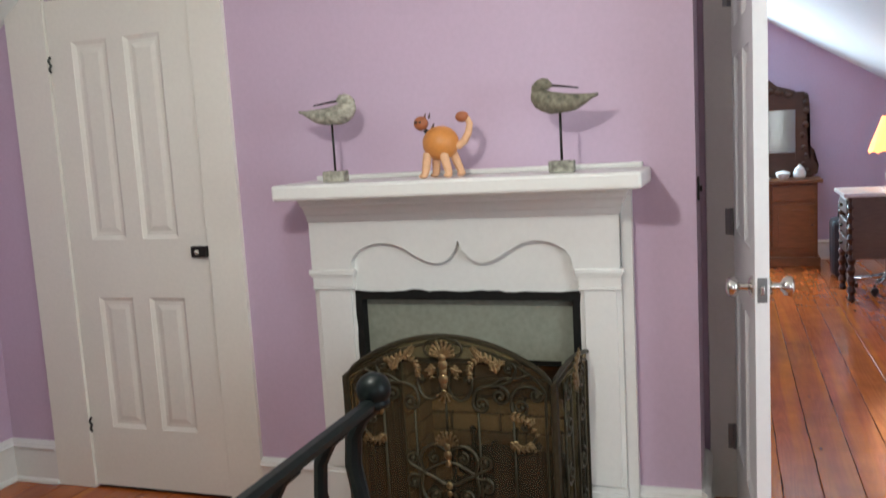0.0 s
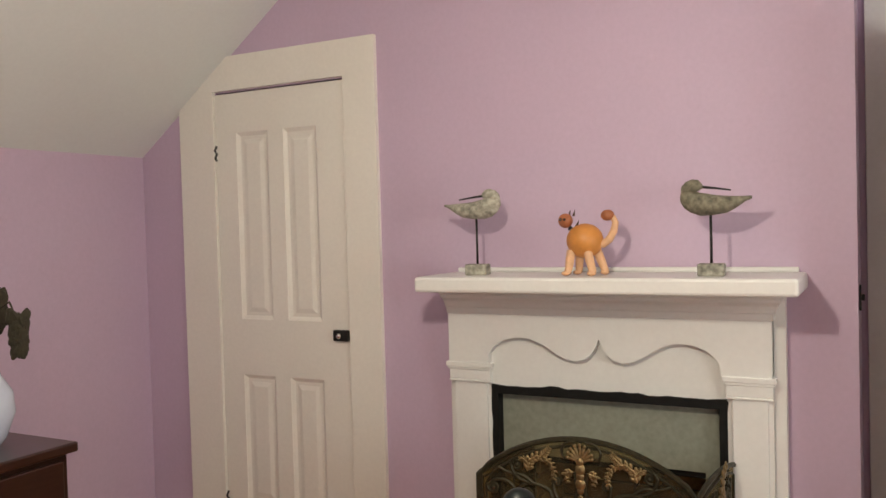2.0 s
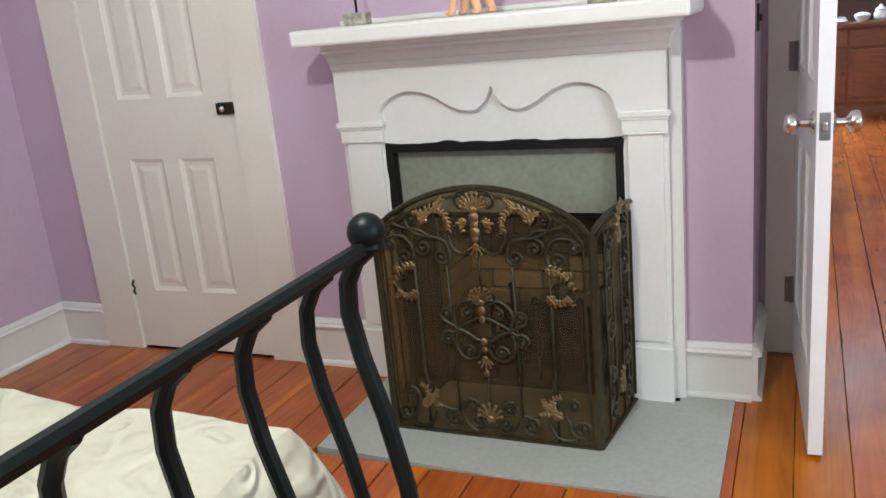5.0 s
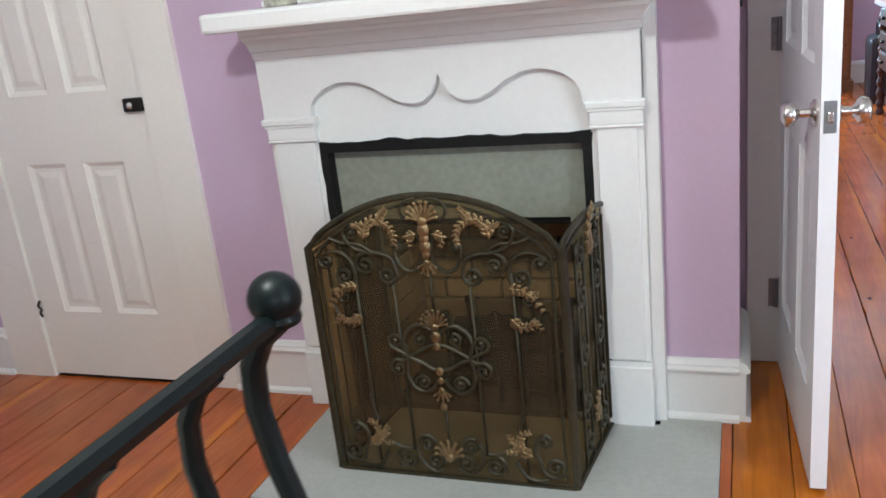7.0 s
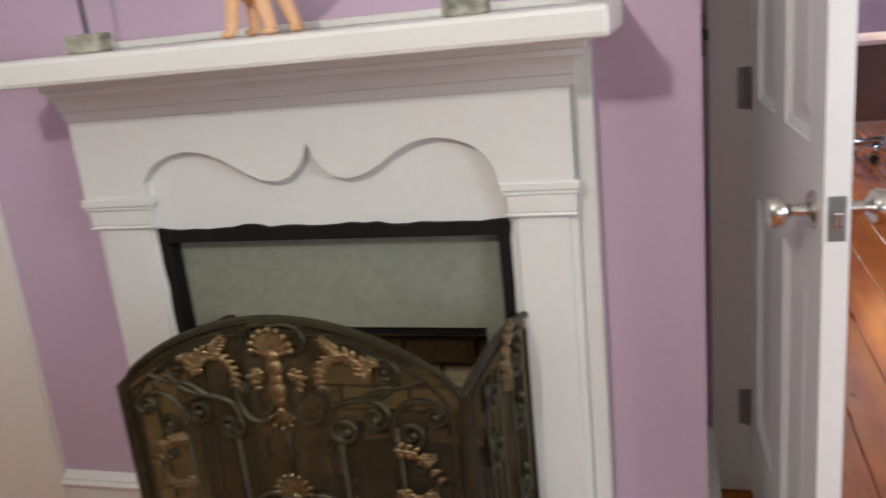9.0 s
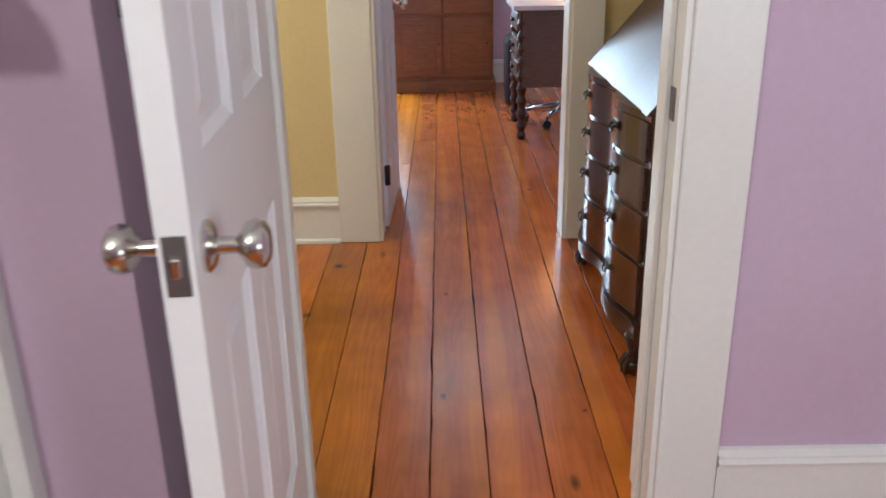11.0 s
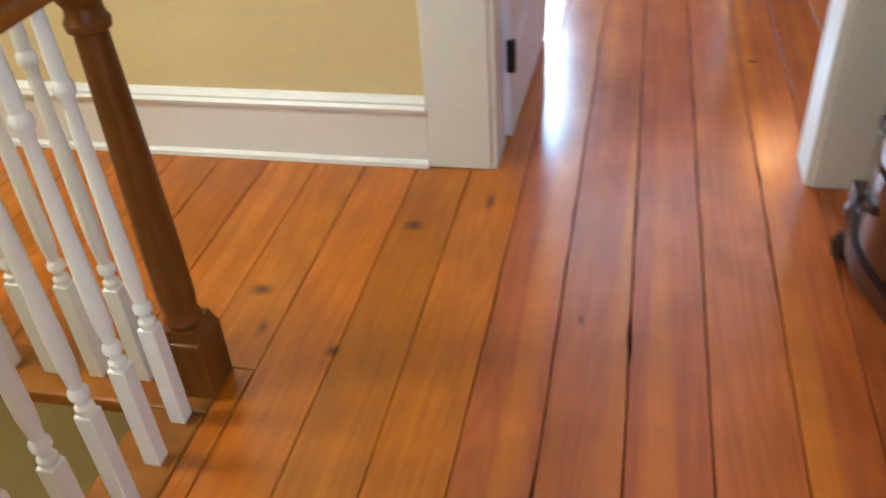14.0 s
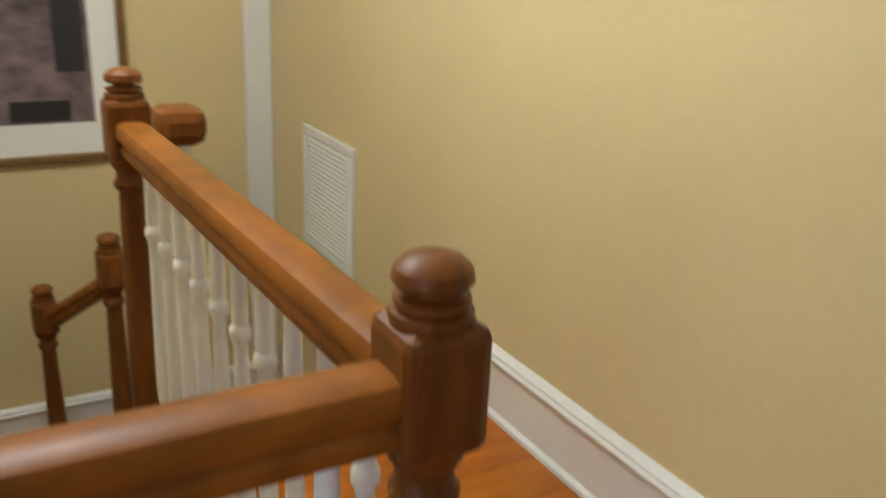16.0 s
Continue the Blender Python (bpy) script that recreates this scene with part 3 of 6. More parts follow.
def knob(parent, x, z, y, side, material):
    """A round knob on a rose and neck, standing out of the leaf along y."""
    prof = [(0.031, 0), (0.031, 0.004), (0.024, 0.010), (0.011, 0.014), (0.010, 0.034), (0.016, 0.040), (0.026, 0.046), (0.0295, 0.056), (0.027, 0.066), (0.018, 0.072), (0.004, 0.074)]
    m = Matrix.Translation((x, y, z)) @ Matrix.Rotation(radians(-90 * side), 4, "X")
    return part("door_knob", one(lathe, prof, 24, m), material, parent, "brushed nickel round knob")


def leaf_panels(w, h):
    s, c = 0.105, w / 2
    xs = ((s, c - 0.05), (c + 0.05, w - s))
    return [(a, b, z0, z1) for a, b in xs for z0, z1 in ((0.23, 0.80), (1.02, h - 0.42), (h - 0.32, h - 0.12))]


LW = 0.735
door = panel_door("door_bedroom", "white six-panel door standing wide open into the bedroom", LW, 2.03, 0.038, leaf_panels(LW, 2.03), M_DOORWHITE)
# swung into the room: hinges at the left jamb
door.matrix_world = pose(-0.074, 3.676, 0.012, 0, 0, -86)
knob(door, LW - 0.062, 0.92, 0.038, 1, M_NICKEL)
knob(door, LW - 0.062, 0.92, 0, -1, M_NICKEL)
bm = B()
box(bm, LW - 0.0005, LW + 0.002, 0.006, 0.032, 0.885, 0.955, 0.001)
latch = part("latch_plate", bm, M_STEEL, door, "grey steel latch plate")
bm = B()
box(bm, LW + 0.002, LW + 0.010, 0.013, 0.025, 0.908, 0.932, 0.003)
part("latch_bolt", bm, M_NICKEL, latch)
# butt hinges lie open on the casing, beside the leaf
for z in (0.245, 1.048, 1.85):
    bm = B()
    lathe(bm, [(0.006, z - 0.048), (0.0065, z - 0.046), (0.0065, z + 0.046), (0.006, z + 0.048)], 10, Matrix.Translation((-0.081, 3.664, 0)))
    box(bm, -0.103, -0.083, 3.6655, 3.6695, z - 0.047, z + 0.047, 0.001)
    for dz in (-0.03, 0.0, 0.03):
        lathe(bm, [(0.004, 0), (0.003, 0.0014)], 8, Matrix.Translation((-0.094, 3.6655, z + dz)) @ Matrix.Rotation(radians(90), 4, "X"))
    bmesh.ops.transform(bm, matrix=door.matrix_world.inverted(), verts=bm.verts)
    part("hinge", bm, M_STEEL, door, "grey steel butt hinge")

LW2 = 0.74
door2 = panel_door("door_far_room", "white panelled door open into the far bedroom", LW2, 2.03, 0.038, leaf_panels(LW2, 2.03), M_DOORWHITE)
door2.matrix_world = pose(0.030, 5.722, 0.012, 0, 0, 89)
knob(door2, LW2 - 0.062, 0.92, 0.038, 1, M_NICKEL)
knob(door2, LW2 - 0.062, 0.92, 0, -1, M_NICKEL)
for z in (0.24, 1.04, 1.83):
    bm = B()
    box(bm, -0.012, 0.012, -0.012, 0.012, z - 0.045, z + 0.045, 0.003)
    part("hinge", bm, M_BLACKMETAL, door2, "dark old hinge")

# closet door and its casing, cut off by the roof slope
CD = 0.667
closet = panel_door("door_closet", "cream painted four-panel closet door, shut", CD, 2.03, 0.03,
                    [(0.115, 0.285, 0.26, 0.82), (0.365, 0.535, 0.26, 0.82), (0.115, 0.285, 1.06, 1.86), (0.365, 0.535, 1.06, 1.86)], M_OLDWHITE)
closet.matrix_world = pose(-2.688, WY - 0.008, 0.012)
bm = B()
for z in (1.78, 0.27):
    tube(bm, [(0.008, -0.004, z + 0.03), (0.0, -0.008, z + 0.01), (0.008, -0.004, z - 0.005), (0.0, -0.006, z - 0.02), (0.006, -0.004, z - 0.035)], 0.005, 6)
part("hinge", bm, M_BLACKMETAL, closet, "black broken old hinges")
bm = B()
box(bm, CD - 0.068, CD + 0.004, -0.022, 0.0, 0.985, 1.03, 0.005)
latch = part("latch", bm, M_BLACKMETAL, closet, "black iron rim latch")
bm = B()
ball(bm, (CD - 0.032, -0.03, 1.008), 0.011)
tube(bm, [(CD - 0.032, -0.03, 1.008), (CD - 0.032, -0.018, 1.008)], 0.005)
part("knob", bm, M_NICKEL, latch)
bm = B()
prism(bm, [(-2.885, 0), (-2.69, 0), (-2.69, 2.055), (-2.82, 2.055), (-2.885, 2.005)], "y", WY - 0.02, WY)
prism(bm, [(-2.82, 2.055), (-2.015, 2.055), (-1.862, 2.055), (-1.862, 2.20), (-2.62, 2.20)], "y", WY - 0.021, WY)
prism(bm, [(-2.012, 0), (-1.862, 0), (-1.862, 2.055), (-2.012, 2.055)], "y", WY - 0.02, WY)
structure("trim_closet_casing", bm, M_OLDWHITE, "cream painted closet casing cut off along the roof slope", "trim")


# black sheet that stands in for the shade seen through the door's gaps
slab("closet_shade_sheet", [(-2.75, -1.95, 3.5, 3.52, 0, 2.3), (-2.75, -1.95, 3.42, 3.5, 2.15, 2.3)], M_GAP, "black sheet for the shade behind the closet door", "wall")


# ---- windows that light the rooms ----
def window(name, label, at, turn, w, h):
    root = thing(name, label, "window", kind="structure")
    bm = B()
    for a in ((-w / 2, -w / 2 + 0.05, 0, h), (w / 2 - 0.05, w / 2, 0, h), (-w / 2 + 0.05, w / 2 - 0.05, 0, 0.05), (-w / 2 + 0.05, w / 2 - 0.05, h - 0.05, h), (-w / 2 + 0.05, w / 2 - 0.05, h / 2 - 0.02, h / 2 + 0.02)):
        box(bm, a[0], a[1], -0.03, 0.03, a[2], a[3])
    part("window_frame", bm, M_WHITE, root)
    for z0, z1 in ((0.05, h / 2 - 0.02), (h / 2 + 0.02, h - 0.05)):
        bm = B()
        box(bm, -w / 2 + 0.05, w / 2 - 0.05, -0.003, 0.003, z0, z1)
        p = part("pane", bm, M_GLASS, root)
        p.visible_shadow = False
    root.matrix_world = Matrix.Translation(at) @ Matrix.Rotation(radians(turn), 4, "Z")
    return root


# assumed window, never in view, set where the fill light is wanted
window("window_bedroom", "white sash window assumed in the unseen south wall", (1.35, -1.84, 0.7), 0, 1.0, 1.5)
window("window_gable", "white sash window in the gable of the far bedroom", (-0.575, 9.68, 0.85), 0, 0.75, 1.25)
window("window_bedroom_east", "white sash window in the east wall of the bedroom", (2.06, 1.3, 0.7), 90, 1.0, 1.5)
window("window_dormer", "small white window of the far bedroom", (2.58, 8.6, 0.5), 90, 0.9, 0.9)


# ---- fireplace ----
XL, XR = -1.53, -0.424
mantel = thing("fireplace_mantel", "white painted wooden fireplace mantel with a scalloped frieze", "mantelpiece")
bm = B()
box(bm, -1.543, -0.326, 2.967, WY, 1.225, 1.277, 0.010)
part("mantel_shelf", bm, M_WHITE, mantel)
bm = B()
levels = [(0.0, 1.132), (0.008, 1.134), (0.011, 1.154), (0.018, 1.157), (0.020, 1.165), (0.026, 1.178), (0.038, 1.189), (0.046, 1.191), (0.047, 1.202), (0.056, 1.205), (0.060, 1.225)]
rings = []
for d, z in levels:
    x0, x1, y = XL - 0.12 * d, XR + 0.72 * d, 3.192 - d
    rings.append([bm.verts.new(p) for p in ((x0, WY, z), (x0, y, z), (x1, y, z), (x1, WY, z))])
for a, b in zip(rings, rings[1:]):
    for i in range(3):
        bm.faces.new((a[i], a[i + 1], b[i + 1], b[i]))
bm.faces.new(rings[0]), bm.faces.new(rings[-1])
part("crown_moulding", bm, M_WHITE, mantel)
bm = B()
box(bm, -1.52, -0.35, 3.262, WY, 1.277, 1.293, 0.004)
part("wall_ledge", bm, M_WHITE, mantel)
bm = B()
box(bm, XL + 0.002, XR - 0.002, 3.222, WY, 0.872, 1.15)
part("frieze_board", bm, M_WHITE, mantel)
half = [(-1.374, 0.949), (-1.372, 0.988), (-1.352, 1.015), (-1.325, 1.034), (-1.29, 1.047), (-1.25, 1.052), (-1.21, 1.047), (-1.165, 1.029), (-1.12, 1.000), (-1.085, 0.984), (-1.05, 0.978), (-1.018, 0.985), (-0.995, 1.003), (-0.978, 1.028), (-0.968, 1.056)]
curve = half + [(-0.966 - (x + 0.968) * 0.96, z) for x, z in half[-2::-1]]
bm = B()
line = [(XL, 0.949)] + curve + [(XR, 0.949)]
va = [[bm.verts.new((x, y, z)) for x, z in line] for y in (3.192, 3.2215)]
vb = [[bm.verts.new((x, y, 1.15)) for x, z in line] for y in (3.192, 3.2215)]
for i in range(len(line) - 1):
    bm.faces.new((va[0][i], va[0][i + 1], vb[0][i + 1], vb[0][i]))
    bm.faces.new((va[0][i], va[0][i + 1], va[1][i + 1], va[1][i]))
part("scalloped_apron", bm, M_WHITE, mantel)
for x0, x1, s in ((XL, -1.372, -1), (-0.560, XR, 1)):
    bm = B()
    box(bm, x0, x1, 3.214, WY, 0.0, 0.955)
    box(bm, x0 + 0.014, x1 - 0.014, 3.203, 3.216, 0.21, 0.885, 0.004)
    part("pilaster", bm, M_WHITE, mantel)
    bm = B()
    for e, z0, z1 in ((0.003, 0.884, 0.892), (0.001, 0.892, 0.928), (0.006, 0.928, 0.937), (0.011, 0.937, 0.956)):
        box(bm, x0 - e, x1 + e, 3.196 - e, 3.216, z0, z1, 0.003)
    part("capital", bm, M_WHITE, mantel)
    bm = B()
    box(bm, x0 - 0.004, x1 + 0.004, 3.198, WY, 0.0, 0.19, 0.004)
    prism(bm, [(x0 - 0.004, 0.19), (x1 + 0.004, 0.19), (x1, 0.205), (x0, 0.205)], "y", 3.204, WY)
    part("plinth_block", bm, M_WHITE, mantel)
    bm = B()
    box(bm, *((x1, x1 + 0.036) if s > 0 else (x0 - 0.02, x0)), 3.24, WY, 0.0, 1.20, 0.002)
    part("side_strip", bm, M_WHITE, mantel)

# hearth slab
bm = B()
prism(bm, [(-1.462, 3.21), (-1.458, 2.672), (-0.85, 2.642), (-0.236, 2.655), (-0.236, 3.262), (-0.405, 3.262), (-0.405, 3.21)], "z", -0.02, 0.004)
tagged(finish("hearth_slab", bm, M_SLATE), "flat grey slate hearth slab set into the floor", "hearth")

# firebox: iron rim, cement lining, brick interior
rnd = random.Random(3)
firebox = thing("firebox", "soot-black fireplace opening lined with grey cement", "fireplace")
bm = B()


def ragged(bm, p0, p1, n, w, y0, y1, inner):
    """A strip from p0 to p1 with an uneven outer edge."""
    d = (Vector(p1) - Vector(p0))
    nrm = Vector(inner)
    edge = [Vector(p0) + d * (i / n) - nrm * rnd.choice((rnd.uniform(-0.001, 0.004), rnd.uniform(-0.001, 0.004), rnd.uniform(0.002, 0.011))) for i in range(n + 1)]
    back = [Vector(p1) + nrm * w, Vector(p0) + nrm * w]
    prism(bm, [(p[0], p[1]) for p in edge + back], "y", y0, y1)


ragged(bm, (-1.372, 0.872), (-0.562, 0.872), 26, 0.027, 3.21, 3.262, (0, -1))
ragged(bm, (-1.372, 0.0), (-1.372, 0.872), 20, 0.024, 3.2135, 3.262, (1, 0))
ragged(bm, (-0.562, 0.0), (-0.562, 0.872), 24, 0.024, 3.2135, 3.262, (-1, 0))
part("iron_rim", bm, M_SOOT, firebox, "black flaking iron rim")
for a in ((-1.355, -0.578, 3.255, 3.29, 0.625, 0.855), (-1.345, -1.24, 3.255, 3.29, 0.0, 0.625), (-0.638, -0.588, 3.255, 3.29, 0.0, 0.625)):
    bm = B()
    box(bm, *a)
    part("cement_lining", bm, M_CEMENT, firebox, "grey green cement lining")
bm = B()
box(bm, -1.26, -0.62, 3.27, 3.30, 0.60, 0.626, 0.004)
part("lintel_bar", bm, M_SOOT, firebox, "black iron lintel")
bm = B()
box(bm, -1.42, -1.27, 3.29, 3.72, 0, 0.9)
box(bm, -0.60, -0.53, 3.29, 3.72, 0, 0.9)
box(bm, -1.27, -0.60, 3.64, 3.72, 0, 0.9)
box(bm, -1.27, -0.60, 3.29, 3.72, 0.80, 0.9)
box(bm, -1.27, -0.60, 3.255, 3.64, -0.02, 0.002)
part("mortar_backing", bm, M_MORTAR, firebox, "sooty mortar")
for row in range(10):
    z = 0.006 + row * 0.074
    for k in range(-1, 4):
        x0 = -1.27 + (k + (0.5 if row % 2 else 0.0)) * 0.205
        a, b = max(x0, -1.268), min(x0 + 0.195, -0.602)
        if b - a > 0.04:
            bm = B()
            box(bm, a, b, 3.615 + rnd.uniform(-0.004, 0.004), 3.65, z, z + 0.064, 0.004)
            part("brick", bm, M_BRICK, firebox)
    for wall, xs in ((-1.27, (-1.275, -1.25)), (-0.6, (-0.62, -0.595))):
        for k in range(2):
            y0 = 3.30 + k * 0.16 + (0.06 if row % 2 else 0)
            bm = B()
            box(bm, *xs, y0, min(y0 + 0.15, 3.61), z, z + 0.064, 0.003)
            part("brick", bm, M_BRICK, firebox)


# iron grate with charred logs
grate = thing("fire_grate", "black iron grate with charred logs in the fireplace", "fire grate", at=(-0.86, 3.42, 0.002))
for i in range(6):
    bm = B()
    tube(bm, [(-0.20 + 0.08 * i, -0.13, 0.0), (-0.20 + 0.08 * i, -0.13, 0.30 + 0.05 * (i % 2))], 0.009, 8)
    ball(bm, (-0.20 + 0.08 * i, -0.13, 0.30 + 0.05 * (i % 2)), 0.014, seg=8)
    part("grate_bar", bm, M_SOOT, grate)
bm = B()
tube(bm, [(-0.22, -0.13, 0.10), (0.22, -0.13, 0.10)], 0.010, 8)
part("cross_bar", bm, M_SOOT, grate)
for y, z, r in ((-0.05, 0.07, 0.065), (0.07, 0.07, 0.06), (0.01, 0.175, 0.055)):
    bm = B()
    tube(bm, [(-0.22, y, z), (-0.08, y + 0.01, z + 0.008), (0.08, y - 0.008, z), (0.21, y, z + 0.006)], [r * 0.92, r, r * 0.97, r * 0.9], 12)
    part("log", bm, M_SOOT, grate, "charred log")


# ---- fire screen ----
def spiral(cx, cz, r, start, turns, n=22, y=-0.006):
    """A scroll that winds in; turns may be negative."""
    out = []
    for i in range(n + 1):
        f = i / n
        a = radians(start) + 2 * math.pi * turns * f
        q = r * (1 - 0.80 * f)
        out.append((cx + q * math.cos(a), y, cz + q * math.sin(a)))
    return out


def scroll(bm, cx, cz, r, start, turns, w=0.0056):
    tube(bm, spiral(cx, cz, r, start, turns), w, 6)
    x, y, z = spiral(cx, cz, r, start, turns)[-1]
    ball(bm, (x, y, z), w * 1.6, seg=8)


def sweep(bm, pts, w=0.0055, n=7, y=-0.006):
    """A smooth bar through 2D points."""
    out = []
    p = [Vector((a, y, b)) for a, b in pts]
    for i in range(len(p) - 1):
        a, b, c, d = p[max(i - 1, 0)], p[i], p[i + 1], p[min(i + 2, len(p) - 1)]
        for k in range(n):
            t = k / n
            out.append(0.5 * ((2 * b) + (c - a) * t + (2 * a - 5 * b + 4 * c - d) * t * t + (3 * b - a - 3 * c + d) * t ** 3))
    out.append(p[-1])
    tube(bm, out, w, 6)


def shell(bm, cx, cz, r, n=7, up=90, spread=150):
    """A fan of ribbed petals."""
    for i in range(n):
        a = radians(up - spread / 2 + spread * i / (n - 1))
        ln = r * (0.78 + 0.22 * math.sin(math.pi * i / (n - 1)))
        rot = Matrix.Rotation(-a + math.pi / 2, 4, "Y")
        ball(bm, (cx + 0.55 * ln * math.cos(a), -0.013, cz + 0.55 * ln * math.sin(a)), ln * 0.5, 0.24, 0.22, 1.0, 8, rot)
        ball(bm, (cx + ln * math.cos(a), -0.016, cz + ln * math.sin(a)), r * 0.12, seg=6)
    ball(bm, (cx, -0.016, cz), r * 0.26, 1, 0.6, 1, 8)


def acanthus(bm, pts, r):
    """A curling leaf: a bead of overlapping lobes that shrink along a path."""
    fine = []
    for (x0, z0), (x1, z1) in zip(pts, pts[1:]):
        fine += [(x0, z0), ((x0 + x1) / 2, (z0 + z1) / 2)]
    pts = fine + [pts[-1]]
    n = len(pts)
    for i, (x, z) in enumerate(pts):
        q = 0.95 * r * (1 - 0.5 * i / n)
        a = math.atan2(pts[min(i + 1, n - 1)][1] - pts[max(i - 1, 0)][1], pts[min(i + 1, n - 1)][0] - pts[max(i - 1, 0)][0])
        for s in (-1, 1):
            rot = Matrix.Rotation(-(a + s * 0.9), 4, "Y")
            ball(bm, (x + 0.7 * q * math.cos(a + s * 1.3), -0.013, z + 0.7 * q * math.sin(a + s * 1.3)), q, 1.0, 0.34, 0.5, 8, rot)
        ball(bm, (x, -0.015, z), q * 0.55, 1.7, 0.6, 0.8, 8, Matrix.Rotation(-a, 4, "Y"))


def arch(w, side, peak, n=24, inset=0.0):
    """The outline of a screen panel, from foot to foot over the arch."""
    pts = [(inset, inset)]
    for i in range(n + 1):
        f = i / n
        x = inset + (w - 2 * inset) * f
        rise = math.sin(math.pi * f) ** 0.70 if peak > side else 0
        pts.append((x, side - inset + (peak - side) * rise))
    pts.append((w - inset, inset))
    return pts


SW = 0.668
screen = thing("fire_screen", "three-fold bronze fire screen with gilt scrolls and smoked panels", "fire screen", at=(-1.256, 2.852, 0.006))


def screen_panel(w, side, peak, m, main):
    bm = B()
    o = arch(w, side, peak)
    tube(bm, [(x, 0, z) for x, z in o] + [(0, 0, 0)], 0.0085, 6)
    tube(bm, [(x, 0, z) for x, z in arch(w, side, peak, inset=0.022)], 0.0045, 6)
    bmesh.ops.transform(bm, matrix=m, verts=bm.verts)
    part("panel_frame", bm, M_BRONZE, screen)
    bm = B()
    prism(bm, arch(w, side, peak, inset=0.006), "y", 0.003, 0.0055)
    bmesh.ops.triangulate(bm, faces=[f for f in bm.faces if len(f.verts) > 4])
    bmesh.ops.transform(bm, matrix=m, verts=bm.verts)
    part("smoked_panel", bm, M_SMOKE, screen, "smoked brown see-through panel")
    if main:
        for x, z0, z1 in ((0.125, 0.01, 0.60), (0.231, 0.08, 0.60), (0.334, 0.10, 0.23), (0.334, 0.49, 0.60), (0.437, 0.08, 0.60), (0.547, 0.01, 0.60)):
            bm = B()
            tube(bm, [(x, -0.004, z0), (x, -0.004, z1)], 0.0042, 6)
            part("upright_bar", bm, M_BRONZE, screen)
    else:
        for f in (0.22, 0.4, 0.6, 0.8):
            bm = B()
            tube(bm, [(w * f, -0.004, 0.02), (w * f, -0.004, side * 0.97)], 0.0042, 6)
            bmesh.ops.transform(bm, matrix=m, verts=bm.verts)
            part("upright_bar", bm, M_BRONZE, screen)



screen_panel(SW, 0.658, 0.798, Matrix(), True)
WING = Matrix.Translation((SW + 0.006, 0.0, 0)) @ Matrix.Rotation(radians(83.6), 4, "Z")
screen_panel(0.366, 0.665, 0.69, WING, False)
screen_panel(0.366, 0.66, 0.665, Matrix.Translation((-0.006, 0.0, 0)) @ Matrix.Rotation(radians(84.0), 4, "Z"), False)
c = SW / 2


def wrought(name, material, fn, *a):
    """One piece of the ironwork as a part of the screen."""
    part(name, one(fn, *a), material, screen)


